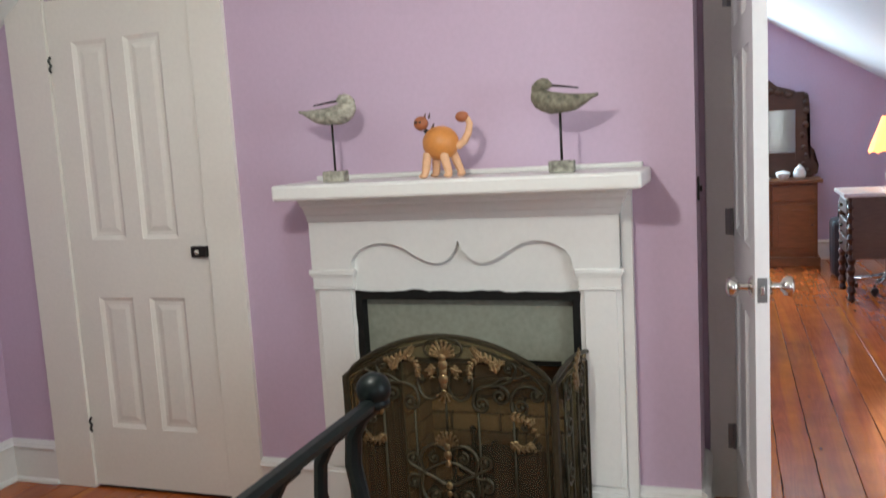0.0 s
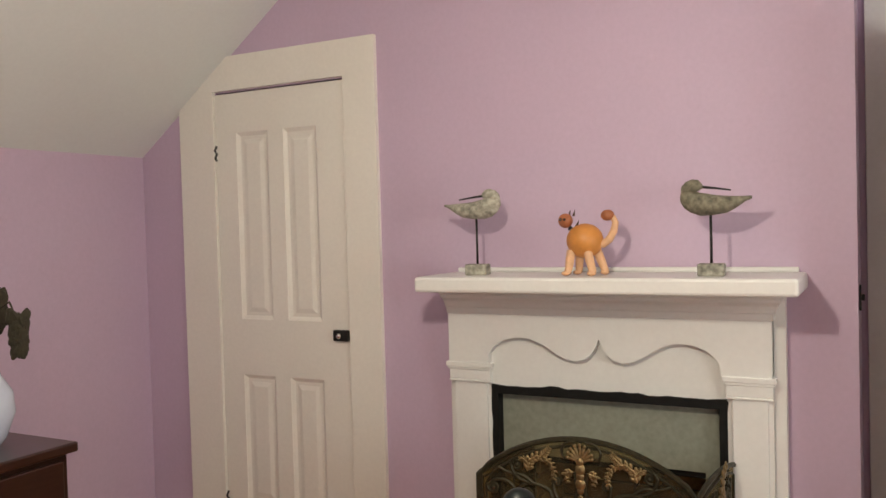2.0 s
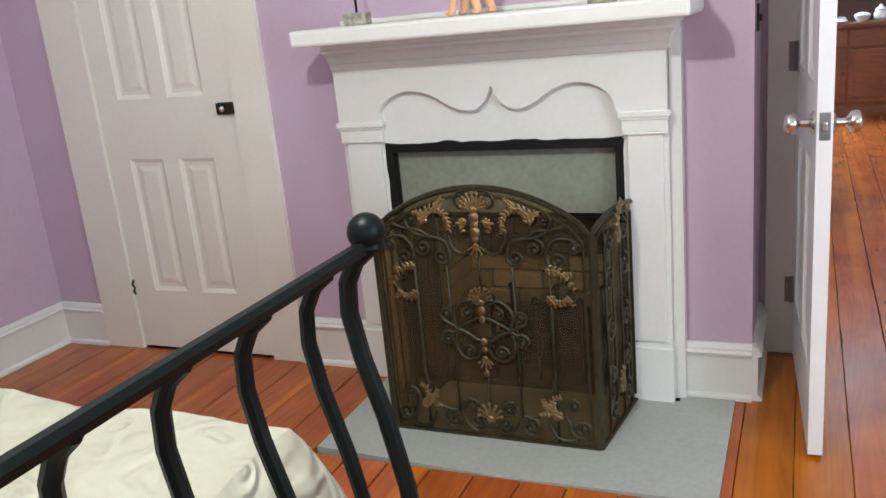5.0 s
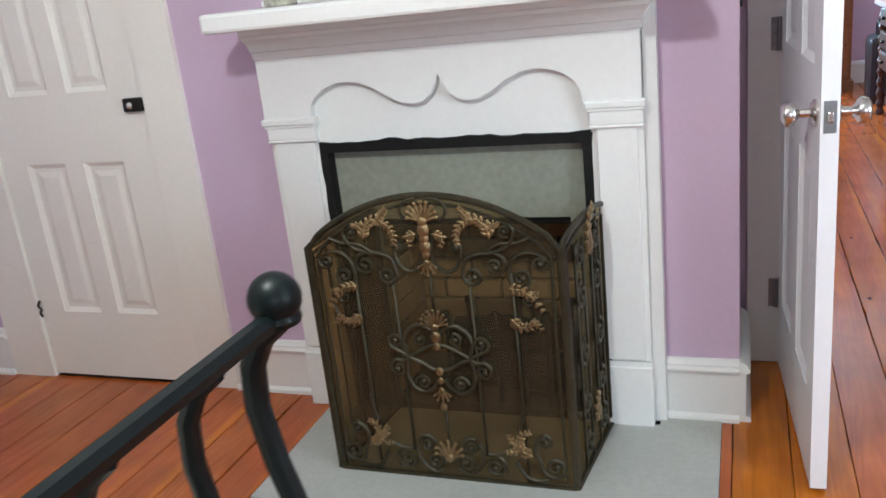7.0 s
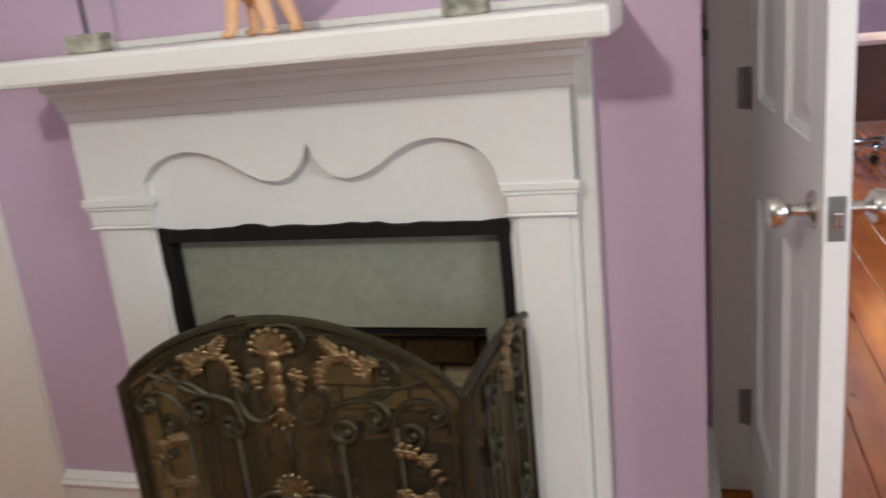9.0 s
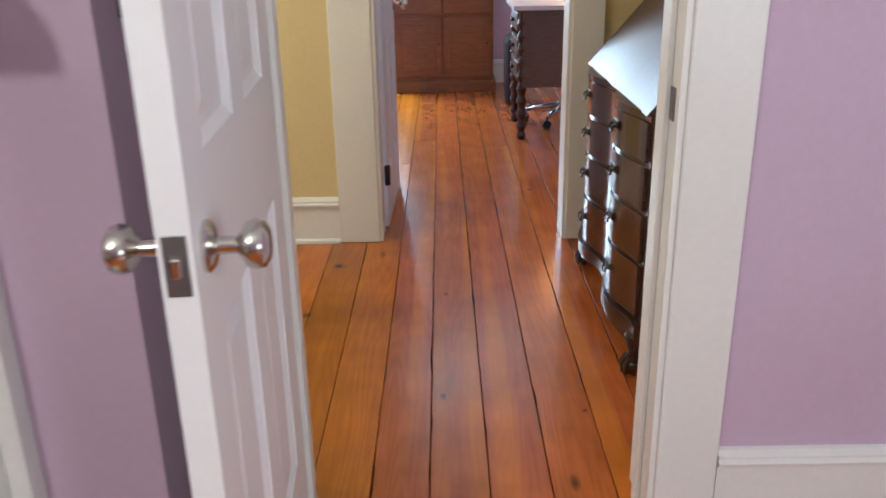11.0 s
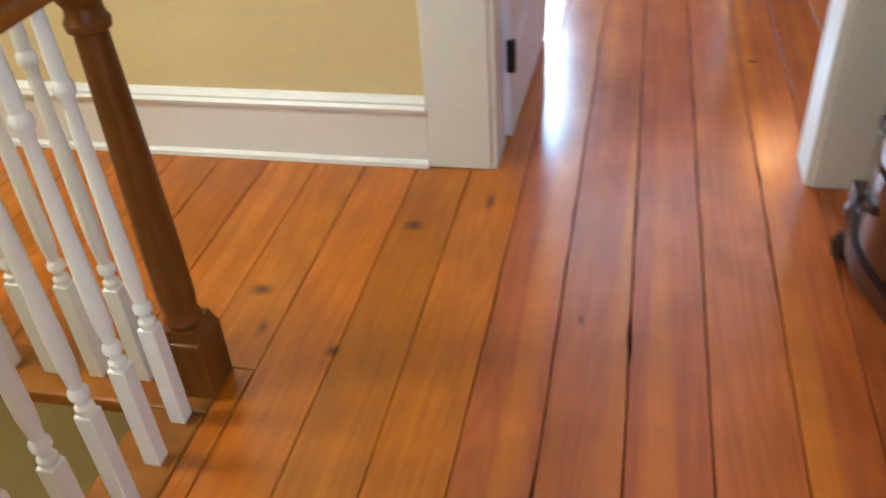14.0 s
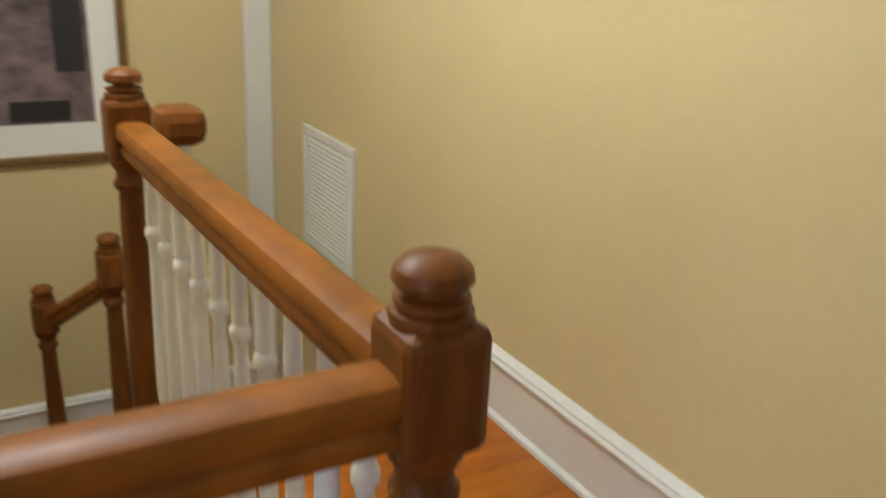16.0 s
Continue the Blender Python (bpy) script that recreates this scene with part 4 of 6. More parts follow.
for s in (-1, 1):
    X = lambda u: c + s * u
    turn = lambda deg: deg if s > 0 else 180 - deg
    S = lambda u, z, r, deg, turns, w=0.0056: wrought("scroll", M_BRONZE, scroll, X(u), z, r, turn(deg), turns * s, w)
    W = lambda pts, w=0.0055: wrought("stem", M_BRONZE, sweep, [(X(u), z) for u, z in pts], w)
    # ring round the crest, hooks below it
    W([(0.016, 0.790), (0.044, 0.785), (0.060, 0.764), (0.054, 0.744), (0.038, 0.738)], 0.0046)
    W([(0.088, 0.668), (0.086, 0.636), (0.070, 0.608), (0.044, 0.600), (0.022, 0.616), (0.012, 0.650), (0.020, 0.700)])
    S(0.076, 0.664, 0.014, 0, 1.0)
    # pair of volutes hung from one stem
    S(0.114, 0.590, 0.028, 150, 1.5)
    W([(0.090, 0.604), (0.100, 0.634), (0.134, 0.648), (0.172, 0.652), (0.208, 0.668), (0.226, 0.700), (0.214, 0.722)])
    S(0.174, 0.618, 0.030, 90, -1.5)
    W([(0.150, 0.650), (0.186, 0.672), (0.232, 0.676), (0.268, 0.690)], 0.0045)
    S(0.205, 0.706, 0.017, -60, -1.2, 0.0046)
    # outer pair by the edge
    S(0.236, 0.586, 0.030, 170, 1.5)
    W([(0.206, 0.592), (0.212, 0.622), (0.238, 0.648), (0.274, 0.650), (0.302, 0.632)])
    S(0.286, 0.626, 0.021, 20, -1.3)
    # heart in the middle with four volutes
    W([(0.0, 0.432), (0.028, 0.448), (0.056, 0.452), (0.084, 0.432), (0.094, 0.400), (0.086, 0.364), (0.100, 0.350), (0.122, 0.352)])
    S(0.117, 0.328, 0.024, 90, -1.4)
    S(0.115, 0.404, 0.024, -90, 1.4)
    W([(0.118, 0.380), (0.100, 0.372), (0.084, 0.361), (0.050, 0.346), (0.024, 0.330), (0.0, 0.326)])
    W([(0.086, 0.362), (0.046, 0.384), (0.020, 0.396), (0.0, 0.398)], 0.0046)
    W([(0.088, 0.352), (0.094, 0.312), (0.080, 0.276), (0.052, 0.262), (0.024, 0.276), (0.010, 0.300)])
    S(0.052, 0.288, 0.022, 0, 1.3)
    S(0.046, 0.412, 0.020, 90, -1.2, 0.0046)
    # foot scrolls
    S(0.062, 0.104, 0.026, 60, 1.5)
    W([(0.084, 0.116), (0.094, 0.082), (0.078, 0.040), (0.048, 0.020), (0.022, 0.034)])
    S(0.044, 0.050, 0.026, 190, -1.3)
    S(0.125, 0.050, 0.034, 100, -1.6)
    W([(0.108, 0.086), (0.130, 0.086), (0.162, 0.096), (0.196, 0.110)])
    S(0.286, 0.062, 0.036, 160, 1.6)
    W([(0.251, 0.072), (0.236, 0.108), (0.246, 0.142), (0.268, 0.152)])
    S(0.262, 0.136, 0.020, 90, -1.3)
    W([(0.184, 0.070), (0.206, 0.030), (0.236, 0.018), (0.270, 0.024)])
    # thin stems of the side sprays
    W([(0.283, 0.506), (0.272, 0.480), (0.246, 0.458), (0.214, 0.463)], 0.0042)
    S(0.248, 0.528, 0.018, 60, -1.2, 0.0042)
    W([(0.213, 0.24), (0.208, 0.20), (0.200, 0.165)], 0.0046)
wrought("shell", M_GOLD, shell, c, 0.735, 0.050, 9)
wrought("shell", M_GOLD, shell, c, 0.628, 0.034, 5, 270, 120)
for z, r in ((0.712, 0.016), (0.690, 0.013), (0.668, 0.016), (0.648, 0.011), (0.425, 0.014), (0.326, 0.011), (0.300, 0.009), (0.398, 0.010), (0.222, 0.010)):
    wrought("bead", M_GOLD, ball, (c, -0.014, z), r, 1, 0.6, 1.2, 10)
wrought("shell", M_GOLD, shell, c, 0.452, 0.046, 9)
wrought("shell", M_GOLD, shell, c, 0.272, 0.034, 5, 270, 110)
wrought("shell", M_GOLD, shell, c, 0.070, 0.050, 7)
for s in (-1, 1):
    X = lambda u: c + s * u
    L = lambda pts, r: wrought("gilt_leaf", M_GOLD, acanthus, [(X(u), z) for u, z in pts], r)
    # arched leaves either side of the crest
    L([(0.166, 0.700), (0.160, 0.722), (0.138, 0.738), (0.112, 0.736), (0.092, 0.720), (0.082, 0.698), (0.084, 0.676)], 0.0125)
    L([(0.118, 0.742), (0.106, 0.754), (0.096, 0.766)], 0.010)
    L([(0.168, 0.715), (0.180, 0.726), (0.192, 0.724)], 0.009)
    L([(0.030, 0.700), (0.048, 0.694), (0.040, 0.672)], 0.010)
    # sprays by the edge
    L([(0.212, 0.560), (0.240, 0.556), (0.264, 0.536), (0.284, 0.506)], 0.0115)
    L([(0.256, 0.545), (0.276, 0.548)], 0.008)
    L([(0.210, 0.474), (0.226, 0.458), (0.250, 0.460), (0.266, 0.476)], 0.012)
    L([(0.262, 0.474), (0.278, 0.456)], 0.009)
    # leaves at the foot
    L([(0.222, 0.098), (0.204, 0.108), (0.196, 0.130), (0.206, 0.156), (0.224, 0.164)], 0.0125)
    L([(0.198, 0.120), (0.178, 0.132), (0.172, 0.150)], 0.010)
    L([(0.186, 0.104), (0.164, 0.100)], 0.009)
for z, r in ((0.08, 0.04), (0.2, 0.035), (0.34, 0.04), (0.5, 0.04), (0.61, 0.035)):
    for x, t in ((0.11, 1.4), (0.25, -1.4)):
        bm = B()
        scroll(bm, x, z, r, 90, t)
        bmesh.ops.transform(bm, matrix=WING, verts=bm.verts)
        part("wing_scroll", bm, M_BRONZE, screen)
bm = B()
acanthus(bm, [(0.18, 0.60), (0.17, 0.64), (0.19, 0.68), (0.22, 0.70)], 0.02)
acanthus(bm, [(0.18, 0.12), (0.17, 0.15), (0.19, 0.18)], 0.02)
bmesh.ops.transform(bm, matrix=WING, verts=bm.verts)
part("wing_gilt_leaves", bm, M_GOLD, screen)
for x in (0.0, SW):
    for z in (0.12, 0.55):
        bm = B()
        lathe(bm, [(0.006, z - 0.03), (0.007, z), (0.006, z + 0.03)], 8, Matrix.Translation((x + (0.004 if x else -0.004), 0.006, 0)))
        part("hinge", bm, M_BRONZE, screen)


# ---- mantel ornaments ----
def loft(bm, stations, segs=14):
    """Ellipses across x: (x, y, z, half width in y, half height in z)."""
    rings = [[bm.verts.new((x, y + ry * math.cos(2 * math.pi * k / segs), z + rz * math.sin(2 * math.pi * k / segs))) for k in range(segs)] for x, y, z, ry, rz in stations]
    for a, b in zip(rings, rings[1:]):
        for k in range(segs):
            bm.faces.new((a[k], a[(k + 1) % segs], b[(k + 1) % segs], b[k])).smooth = True
    bm.faces.new(rings[0]), bm.faces.new(rings[-1])


def shorebird(at, turn, body_z, tall, material, label):
    root = thing("shorebird_decoy", label, "bird figurine", "pair of shorebirds on the mantel", at)
    root.rotation_euler = (0, 0, radians(turn))
    bm = B()
    box(bm, -0.039, 0.039, -0.026, 0.026, 0, 0.037, 0.004)
    part("base_block", bm, M_DRIFT_L, root)
    bm = B()
    tube(bm, [(0, 0, 0.038), (0, 0, body_z)], 0.0042, 8)
    part("rod", bm, M_BLACKMETAL, root, "thin black metal rod")
    z = body_z + 0.022
    bm = B()
    loft(bm, [(-0.118, 0, z + 0.020, 0.004, 0.004), (-0.100, 0, z + 0.016, 0.012, 0.008), (-0.078, 0, z + 0.009, 0.021, 0.016), (-0.048, 0, z + 0.002, 0.030, 0.025), (-0.010, 0, z, 0.036, 0.031),
               (0.028, 0, z + 0.004, 0.037, 0.035), (0.056, 0, z + 0.012, 0.032, 0.034), (0.076, 0, z + 0.020, 0.023, 0.027), (0.087, 0, z + 0.024, 0.010, 0.013)], 18)
    for v in bm.verts:
        v.co += v.co.normalized() * 0.003 * noise.noise(v.co * 45)
    part("body", bm, material, root)
    bm = B()
    loft(bm, [(0.022, 0, z + 0.05 * tall, 0.006, 0.006), (0.034, 0, z + 0.053 * tall, 0.017, 0.017), (0.052, 0, z + 0.052 * tall, 0.021, 0.021), (0.070, 0, z + 0.046 * tall, 0.019, 0.021), (0.084, 0, z + 0.036 * tall, 0.012, 0.018)])
    for s in (-1, 1):
        ball(bm, (0.05, s * 0.02, z + 0.056 * tall), 0.0035, seg=8)
    part("head", bm, material, root)
    bm = B()
    tube(bm, [(0.036, -0.004, z + 0.05 * tall), (-0.01, -0.008, z + 0.045 * tall), (-0.058, -0.012, z + 0.038 * tall)], [0.0045, 0.0035, 0.0022], 8)
    part("bill", bm, M_BLACKMETAL, root, "black bill laid along the back")
    return root


shorebird((-1.362, 3.10, 1.277), 4, 0.200, 1.0, M_DRIFT_L, "grey white weathered wooden shorebird on a thin rod and block")
shorebird((-0.578, 3.085, 1.277), 182, 0.190, 1.15, M_DRIFT, "taller grey weathered wooden shorebird on a thin rod and block")

pet = thing("gourd_animal", "orange gourd animal figurine with a curled tail", "figurine", at=(-0.98, 3.10, 1.277))
bm = B()
ball(bm, (0.004, 0, 0.112), 0.058, 1.04, 0.95, 0.96, 24)
part("body", bm, M_GOURD, pet)
bm = B()
ball(bm, (-0.056, -0.012, 0.178), 0.024, seg=16)
part("head", bm, M_GOURD_D, pet, "red brown gourd head")
bm = B()
ball(bm, (-0.066, -0.034, 0.182), 0.006, seg=8)
ball(bm, (-0.052, -0.036, 0.182), 0.005, seg=8)
for x in (-0.045, -0.03):
    tube(bm, [(x, -0.008, 0.192), (x + 0.004, -0.006, 0.212)], [0.005, 0.001], 6)
tube(bm, [(-0.02, -0.01, 0.158), (-0.012, -0.008, 0.178)], [0.006, 0.001], 6)
part("eyes_and_ears", bm, M_WALNUT_D, pet)
bm = B()
tube(bm, [(-0.045, -0.012, 0.155), (-0.03, -0.008, 0.145)], 0.008, 8)
part("collar", bm, M_BLACKMETAL, pet)
for x, y, dx in ((-0.035, -0.022, -0.012), (-0.022, 0.024, -0.006), (0.02, -0.026, 0.02), (0.036, 0.02, 0.03)):
    bm = B()
    tube(bm, [(x, y, 0.082), (x + dx * 0.4, y * 1.15, 0.05), (x + dx * 0.8, y * 1.2, 0.02), (x + dx, y * 1.3 - 0.004, 0.008)], [0.015, 0.0145, 0.0125, 0.011], 10)
    ball(bm, (x + dx - 0.004, y * 1.3 - 0.006, 0.008), 0.012, 1.25, 1.0, 0.66, 10)
    part("leg", bm, M_GOURD_L, pet, "pale gourd leg")
bm = B()
tube(bm, [(0.045, 0, 0.105), (0.065, 0, 0.10), (0.085, 0, 0.115), (0.100, 0, 0.14), (0.106, 0, 0.168), (0.098, 0, 0.186), (0.086, 0, 0.192)], [0.013, 0.013, 0.0125, 0.012, 0.011, 0.010, 0.009], 12)
tail = part("tail", bm, M_GOURD_L, pet, "pale curled tail")
bm = B()
ball(bm, (0.082, -0.004, 0.192), 0.02, 1.1, 1.0, 0.9, 14)
part("tail_tip", bm, M_GOURD_D, tail, "striped brown tail tip")


# ---- bed ----
bed = thing("bed", "dark green iron bed with a curved slatted footboard", "bed", at=(-0.64, 1.0, 0))


def bar_curve(y, top=0.975):
    return [(0.0, y, top), (-0.024, y, 0.955), (-0.042, y, 0.92), (-0.046, y, 0.87), (-0.034, y, 0.80), (-0.006, y, 0.70), (0.018, y, 0.58), (0.030, y, 0.44), (0.030, y, 0.30)]


bm = B()
prism(bm, [(-0.009, 0.972), (0.009, 0.972), (0.011, 0.982), (0.006, 0.990), (-0.006, 0.990), (-0.011, 0.982)], "y", -0.68, 0.69)
part("top_rail", bm, M_IRON, bed)
bm = B()
box(bm, 0.015, 0.045, -0.68, 0.69, 0.28, 0.31, 0.004)
part("bottom_rail", bm, M_IRON, bed)
for i in range(9):
    y = 0.58 - 0.15 * i
    bm = B()
    tube(bm, bar_curve(y), 0.0115, 8)
    part("slat_bar", bm, M_IRON, bed)
for y in (0.70, -0.69):
    bm = B()
    tube(bm, bar_curve(y)[:-1] + [(0.030, y, 0.02)], 0.0145, 10)
    part("corner_post", bm, M_IRON, bed)
    bm = B()
    ball(bm, (0.0, y, 1.0), 0.029, seg=20)
    lathe(bm, [(0.024, 0), (0.026, 0.006), (0.024, 0.012)], 16, Matrix.Translation((0, y, 0.972)))
    part("ball_finial", bm, M_IRON, bed, "round dark green iron finial")
    bm = B()
    lathe(bm, [(0.02, 0), (0.02, 0.02)], 12, Matrix.Translation((0.03, y, 0.0)))
    part("foot", bm, M_IRON, bed)
for y in (0.66, -0.66):
    bm = B()
    box(bm, -2.2, 0.02, y - 0.015, y + 0.015, 0.28, 0.33)
    part("side_rail", bm, M_IRON, bed)
bm = B()
box(bm, -2.12, -0.06, -0.66, 0.66, 0.30, 0.655, 0.06)
tagged(part("mattress", bm, M_QUILT, None), "white mattress on the iron bed", "mattress").location = (-0.64, 1.0, 0)

# quilt: a soft padded sheet that hangs over the sides
bm = B()
NX, NYQ = 70, 60
q = {}
for i in range(NX + 1):
    for k in range(NYQ + 1):
        u, v = i / NX, k / NYQ
        x, y = -2.05 + 2.02 * u, -0.86 + 1.72 * v
        ex, ey = max(0, x + 0.12), max(0, abs(y) - 0.66)
        drop = 1.5 * ex ** 1.5 * 3 + 2.2 * max(0, abs(y) - 0.60) ** 1.25 * 1.2
        cell = 0.012 * abs(math.sin(9 * (x + 0.35 * y)) * math.sin(9 * (y - 0.35 * x))) ** 0.5
        crease = 0.010 * noise.noise((x * 5, y * 5, 0.3)) + 0.004 * noise.noise((x * 22, y * 22, 1.3))
        yy = math.copysign(min(abs(y), 0.70 + 0.25 * (abs(y) - 0.70)), y) if abs(y) > 0.70 else y
        q[i, k] = bm.verts.new((x - 0.3 * ex, yy, 0.712 + cell + crease - drop))
for i in range(NX):
    for k in range(NYQ):
        bm.faces.new((q[i, k], q[i + 1, k], q[i + 1, k + 1], q[i, k + 1])).smooth = True
ext = bmesh.ops.solidify(bm, geom=bm.faces[:], thickness=0.018)
quilt = finish("quilt", bm, M_QUILT)
quilt.location = (-0.64, 1.0, 0)
tagged(quilt, "cream white quilt with stitched scrolls spread over the bed", "quilt")

# dark dresser by the knee wall, with a vase
drs = thing("dark_dresser", "dark brown wooden dresser beside the bed", "dresser", at=(-3.135, 1.84, 0))
bm = B()
box(bm, -0.01, 0.92, -0.02, 0.30, 0.82, 0.85, 0.006)
part("dresser_top", bm, M_MAHOG, drs)
bm = B()
box(bm, 0.0, 0.89, 0.0, 0.28, 0.06, 0.82)
part("carcass", bm, M_MAHOG, drs)
for z in (0.09, 0.34, 0.59):
    bm = B()
    box(bm, 0.89, 0.905, 0.02, 0.26, z, z + 0.21, 0.004)
    d = part("drawer_front", bm, M_MAHOG, drs)
    bm = B()
    ball(bm, (0.917, 0.14, z + 0.105), 0.014, seg=10)
    tube(bm, [(0.903, 0.14, z + 0.105), (0.917, 0.14, z + 0.105)], 0.006)
    part("knob", bm, M_MAHOG, d)
for x in (0.03, 0.86):
    for y in (0.03, 0.25):
        bm = B()
        box(bm, x - 0.025, x + 0.025, y - 0.025, y + 0.025, 0, 0.062)
        part("foot", bm, M_MAHOG, drs)
vase = thing("vase", "pale blue glass vase on the dark dresser", "vase", at=(-2.44, 2.0, 0.85))
bm = B()
lathe(bm, [(0.045, 0), (0.06, 0.02), (0.085, 0.09), (0.08, 0.15), (0.05, 0.20), (0.04, 0.235), (0.05, 0.25)], 24)
part("body", bm, M_BLUEWHITE, vase)
spray = thing("dried_flowers", "drooping dried olive seed heads standing in the vase", "dried flowers", at=(-2.44, 2.0, 1.08))
rq = random.Random(5)
for k, (dx, dy, dz) in enumerate(((0.172, 0.0, 0.165), (0.02, 0.04, 0.22), (-0.1, -0.02, 0.12))):
    bm = B()
    tube(bm, [(0, 0, -0.1), (dx * 0.3, dy * 0.3, dz * 0.9), (dx * 0.8, dy * 0.8, dz * 1.15), (dx, dy, dz * 0.8)], 0.003, 6)
    part("stem", bm, M_DRIED, spray)
    bm = B()
    for _ in range(110):
        a, b = rq.uniform(0, 6.28), rq.uniform(0, 1)
        r = 0.024 * (1 - 0.5 * b)
        ball(bm, (dx + r * math.cos(a), dy + r * math.sin(a), dz * 0.95 - 0.11 * b), 0.014, 0.7, 0.7, 1.4, 6, Matrix.Rotation(rq.uniform(-0.6, 0.6), 4, "X"))
    part("seed_head", bm, M_DRIED, spray)

# small dark switch on the return of the chimney breast
bm = B()
box(bm, -0.188, -0.181, 3.378, 3.412, 1.15, 1.23, 0.002)
sw = tagged(finish("light_switch", bm, M_BLACKMETAL), "dark metal switch plate on the lilac wall", "light switch")
bm = B()
box(bm, -0.181, -0.172, 3.389, 3.401, 1.18, 1.20, 0.002)
part("toggle", bm, M_BLACKMETAL, sw)


# ---- stair rail of the hall ----
NEWEL = (-0.44, 4.69)


def newel(at, h=1.02, label="turned brown oak newel post with a mushroom cap", low=0.0):
    root = thing("newel_post", label, "newel post", "oak newel posts", at)
    k = h - 1.02
    bm = B()
    box(bm, -0.045, 0.045, -0.045, 0.045, low, 0.14 + k, 0.004)
    prism(bm, [(-0.044, 0.14 + k), (0.044, 0.14 + k), (0.032, 0.165 + k), (-0.032, 0.165 + k)], "y", -0.038, 0.038)
    part("base_block", bm, M_OAK, root)
    bm = B()
    lathe(bm, [(0.030, 0.16 + k), (0.036, 0.175 + k), (0.030, 0.19 + k), (0.034, 0.22 + k), (0.0345, 0.32 + k), (0.031, 0.50 + k), (0.026, 0.715 + k), (0.025, 0.730 + k), (0.033, 0.735 + k), (0.035, 0.747 + k),
               (0.029, 0.757 + k), (0.028, 0.770 + k), (0.036, 0.783 + k), (0.040, 0.800 + k)], 22)
    part("turned_shaft", bm, M_OAK, root)
    bm = B()
    box(bm, -0.043, 0.043, -0.043, 0.043, 0.796 + k, 0.920 + k, 0.012)
    part("cap_block", bm, M_OAK, root)
    bm = B()
    lathe(bm, [(0.038, 0.918 + k), (0.039, 0.924 + k), (0.038, 0.930 + k), (0.030, 0.932 + k), (0.030, 0.935 + k), (0.035, 0.937 + k), (0.035, 0.942 + k), (0.021, 0.945 + k), (0.021, 0.953 + k), (0.034, 0.953 + k), (0.0372, 0.958 + k), (0.035, 0.969 + k), (0.026, 0.977 + k), (0.012, 0.982 + k), (0.002, 0.983 + k)], 24)
    part("mushroom_finial", bm, M_OAK, root)
    return root


newel((*NEWEL, 0.0))
newel((-1.64, 4.645, 0.0))
newel((-2.62, 4.72, -0.66), label="turned brown oak newel post lower on the stairs")
newel((-3.0, 4.53, -0.95), label="turned brown oak newel post on the landing")


def rail_profile(w=0.033, h=0.068):
    return [(-w * 0.72, 0), (w * 0.72, 0), (w * 0.80, h * 0.20), (w * 0.66, h * 0.32), (w * 0.97, h * 0.5), (w, h * 0.62), (w * 0.97, h * 0.82), (w * 0.84, h * 0.93), (w * 0.5, h), (-w * 0.5, h), (-w * 0.84, h * 0.93), (-w * 0.97, h * 0.82), (-w, h * 0.62), (-w * 0.97, h * 0.5), (-w * 0.66, h * 0.32), (-w * 0.80, h * 0.20)]


def handrail(a, b, label):
    """A moulded rail whose underside runs from a to b."""
    a, b = Vector(a), Vector(b)
    d = b - a
    side = Vector((-d.y, d.x, 0)).normalized()
    bm = B()
    r = [[bm.verts.new(p + side * u + Vector((0, 0, v))) for u, v in rail_profile()] for p in (a, b)]
    n = len(r[0])
    for i in range(n):
        bm.faces.new((r[0][i], r[0][(i + 1) % n], r[1][(i + 1) % n], r[1][i])).smooth = True
    bm.faces.new(r[0]), bm.faces.new(r[1])
    root = thing("handrail", label, "handrail", "oak handrails")
    part("moulded_rail", bm, M_OAKX, root)
    bm = B()
    r = [[bm.verts.new(p + side * u + Vector((0, 0, v))) for u, v in ((-0.016, -0.008), (0.016, -0.008), (0.016, 0.002), (-0.016, 0.002))] for p in (a, b)]
    for i in range(4):
        bm.faces.new((r[0][i], r[0][(i + 1) % 4], r[1][(i + 1) % 4], r[1][i]))
    bm.faces.new(r[0]), bm.faces.new(r[1])
    part("underside_fillet", bm, M_OAKX, root)
    return root


RZ = 0.812
handrail((-0.44, HY, RZ), (-0.44, 4.652, RZ), "level brown oak handrail from the wall to the newel post")
handrail((-1.602, 4.648, RZ), (-0.478, 4.688, RZ), "level brown oak handrail between two newel posts")
handrail((-2.98, 4.55, -0.13), (-2.65, 4.70, 0.10), "short sloping brown oak handrail on the stairs")
# turned-out end of the wall-side rail
hend = thing("handrail_end", "rounded brown oak end of the stair handrail on a post", "handrail", at=(-1.84, 4.79, -0.18))
bm = B()
box(bm, -0.06, 0.06, -0.06, 0.06, 0.955, 1.045, 0.03)
part("rail_cap", bm, M_OAK, hend)
bm = B()
lathe(bm, [(0.026, 0), (0.026, 0.5), (0.022, 0.9), (0.03, 0.96)], 14)
part("post", bm, M_BALUSTER, hend)

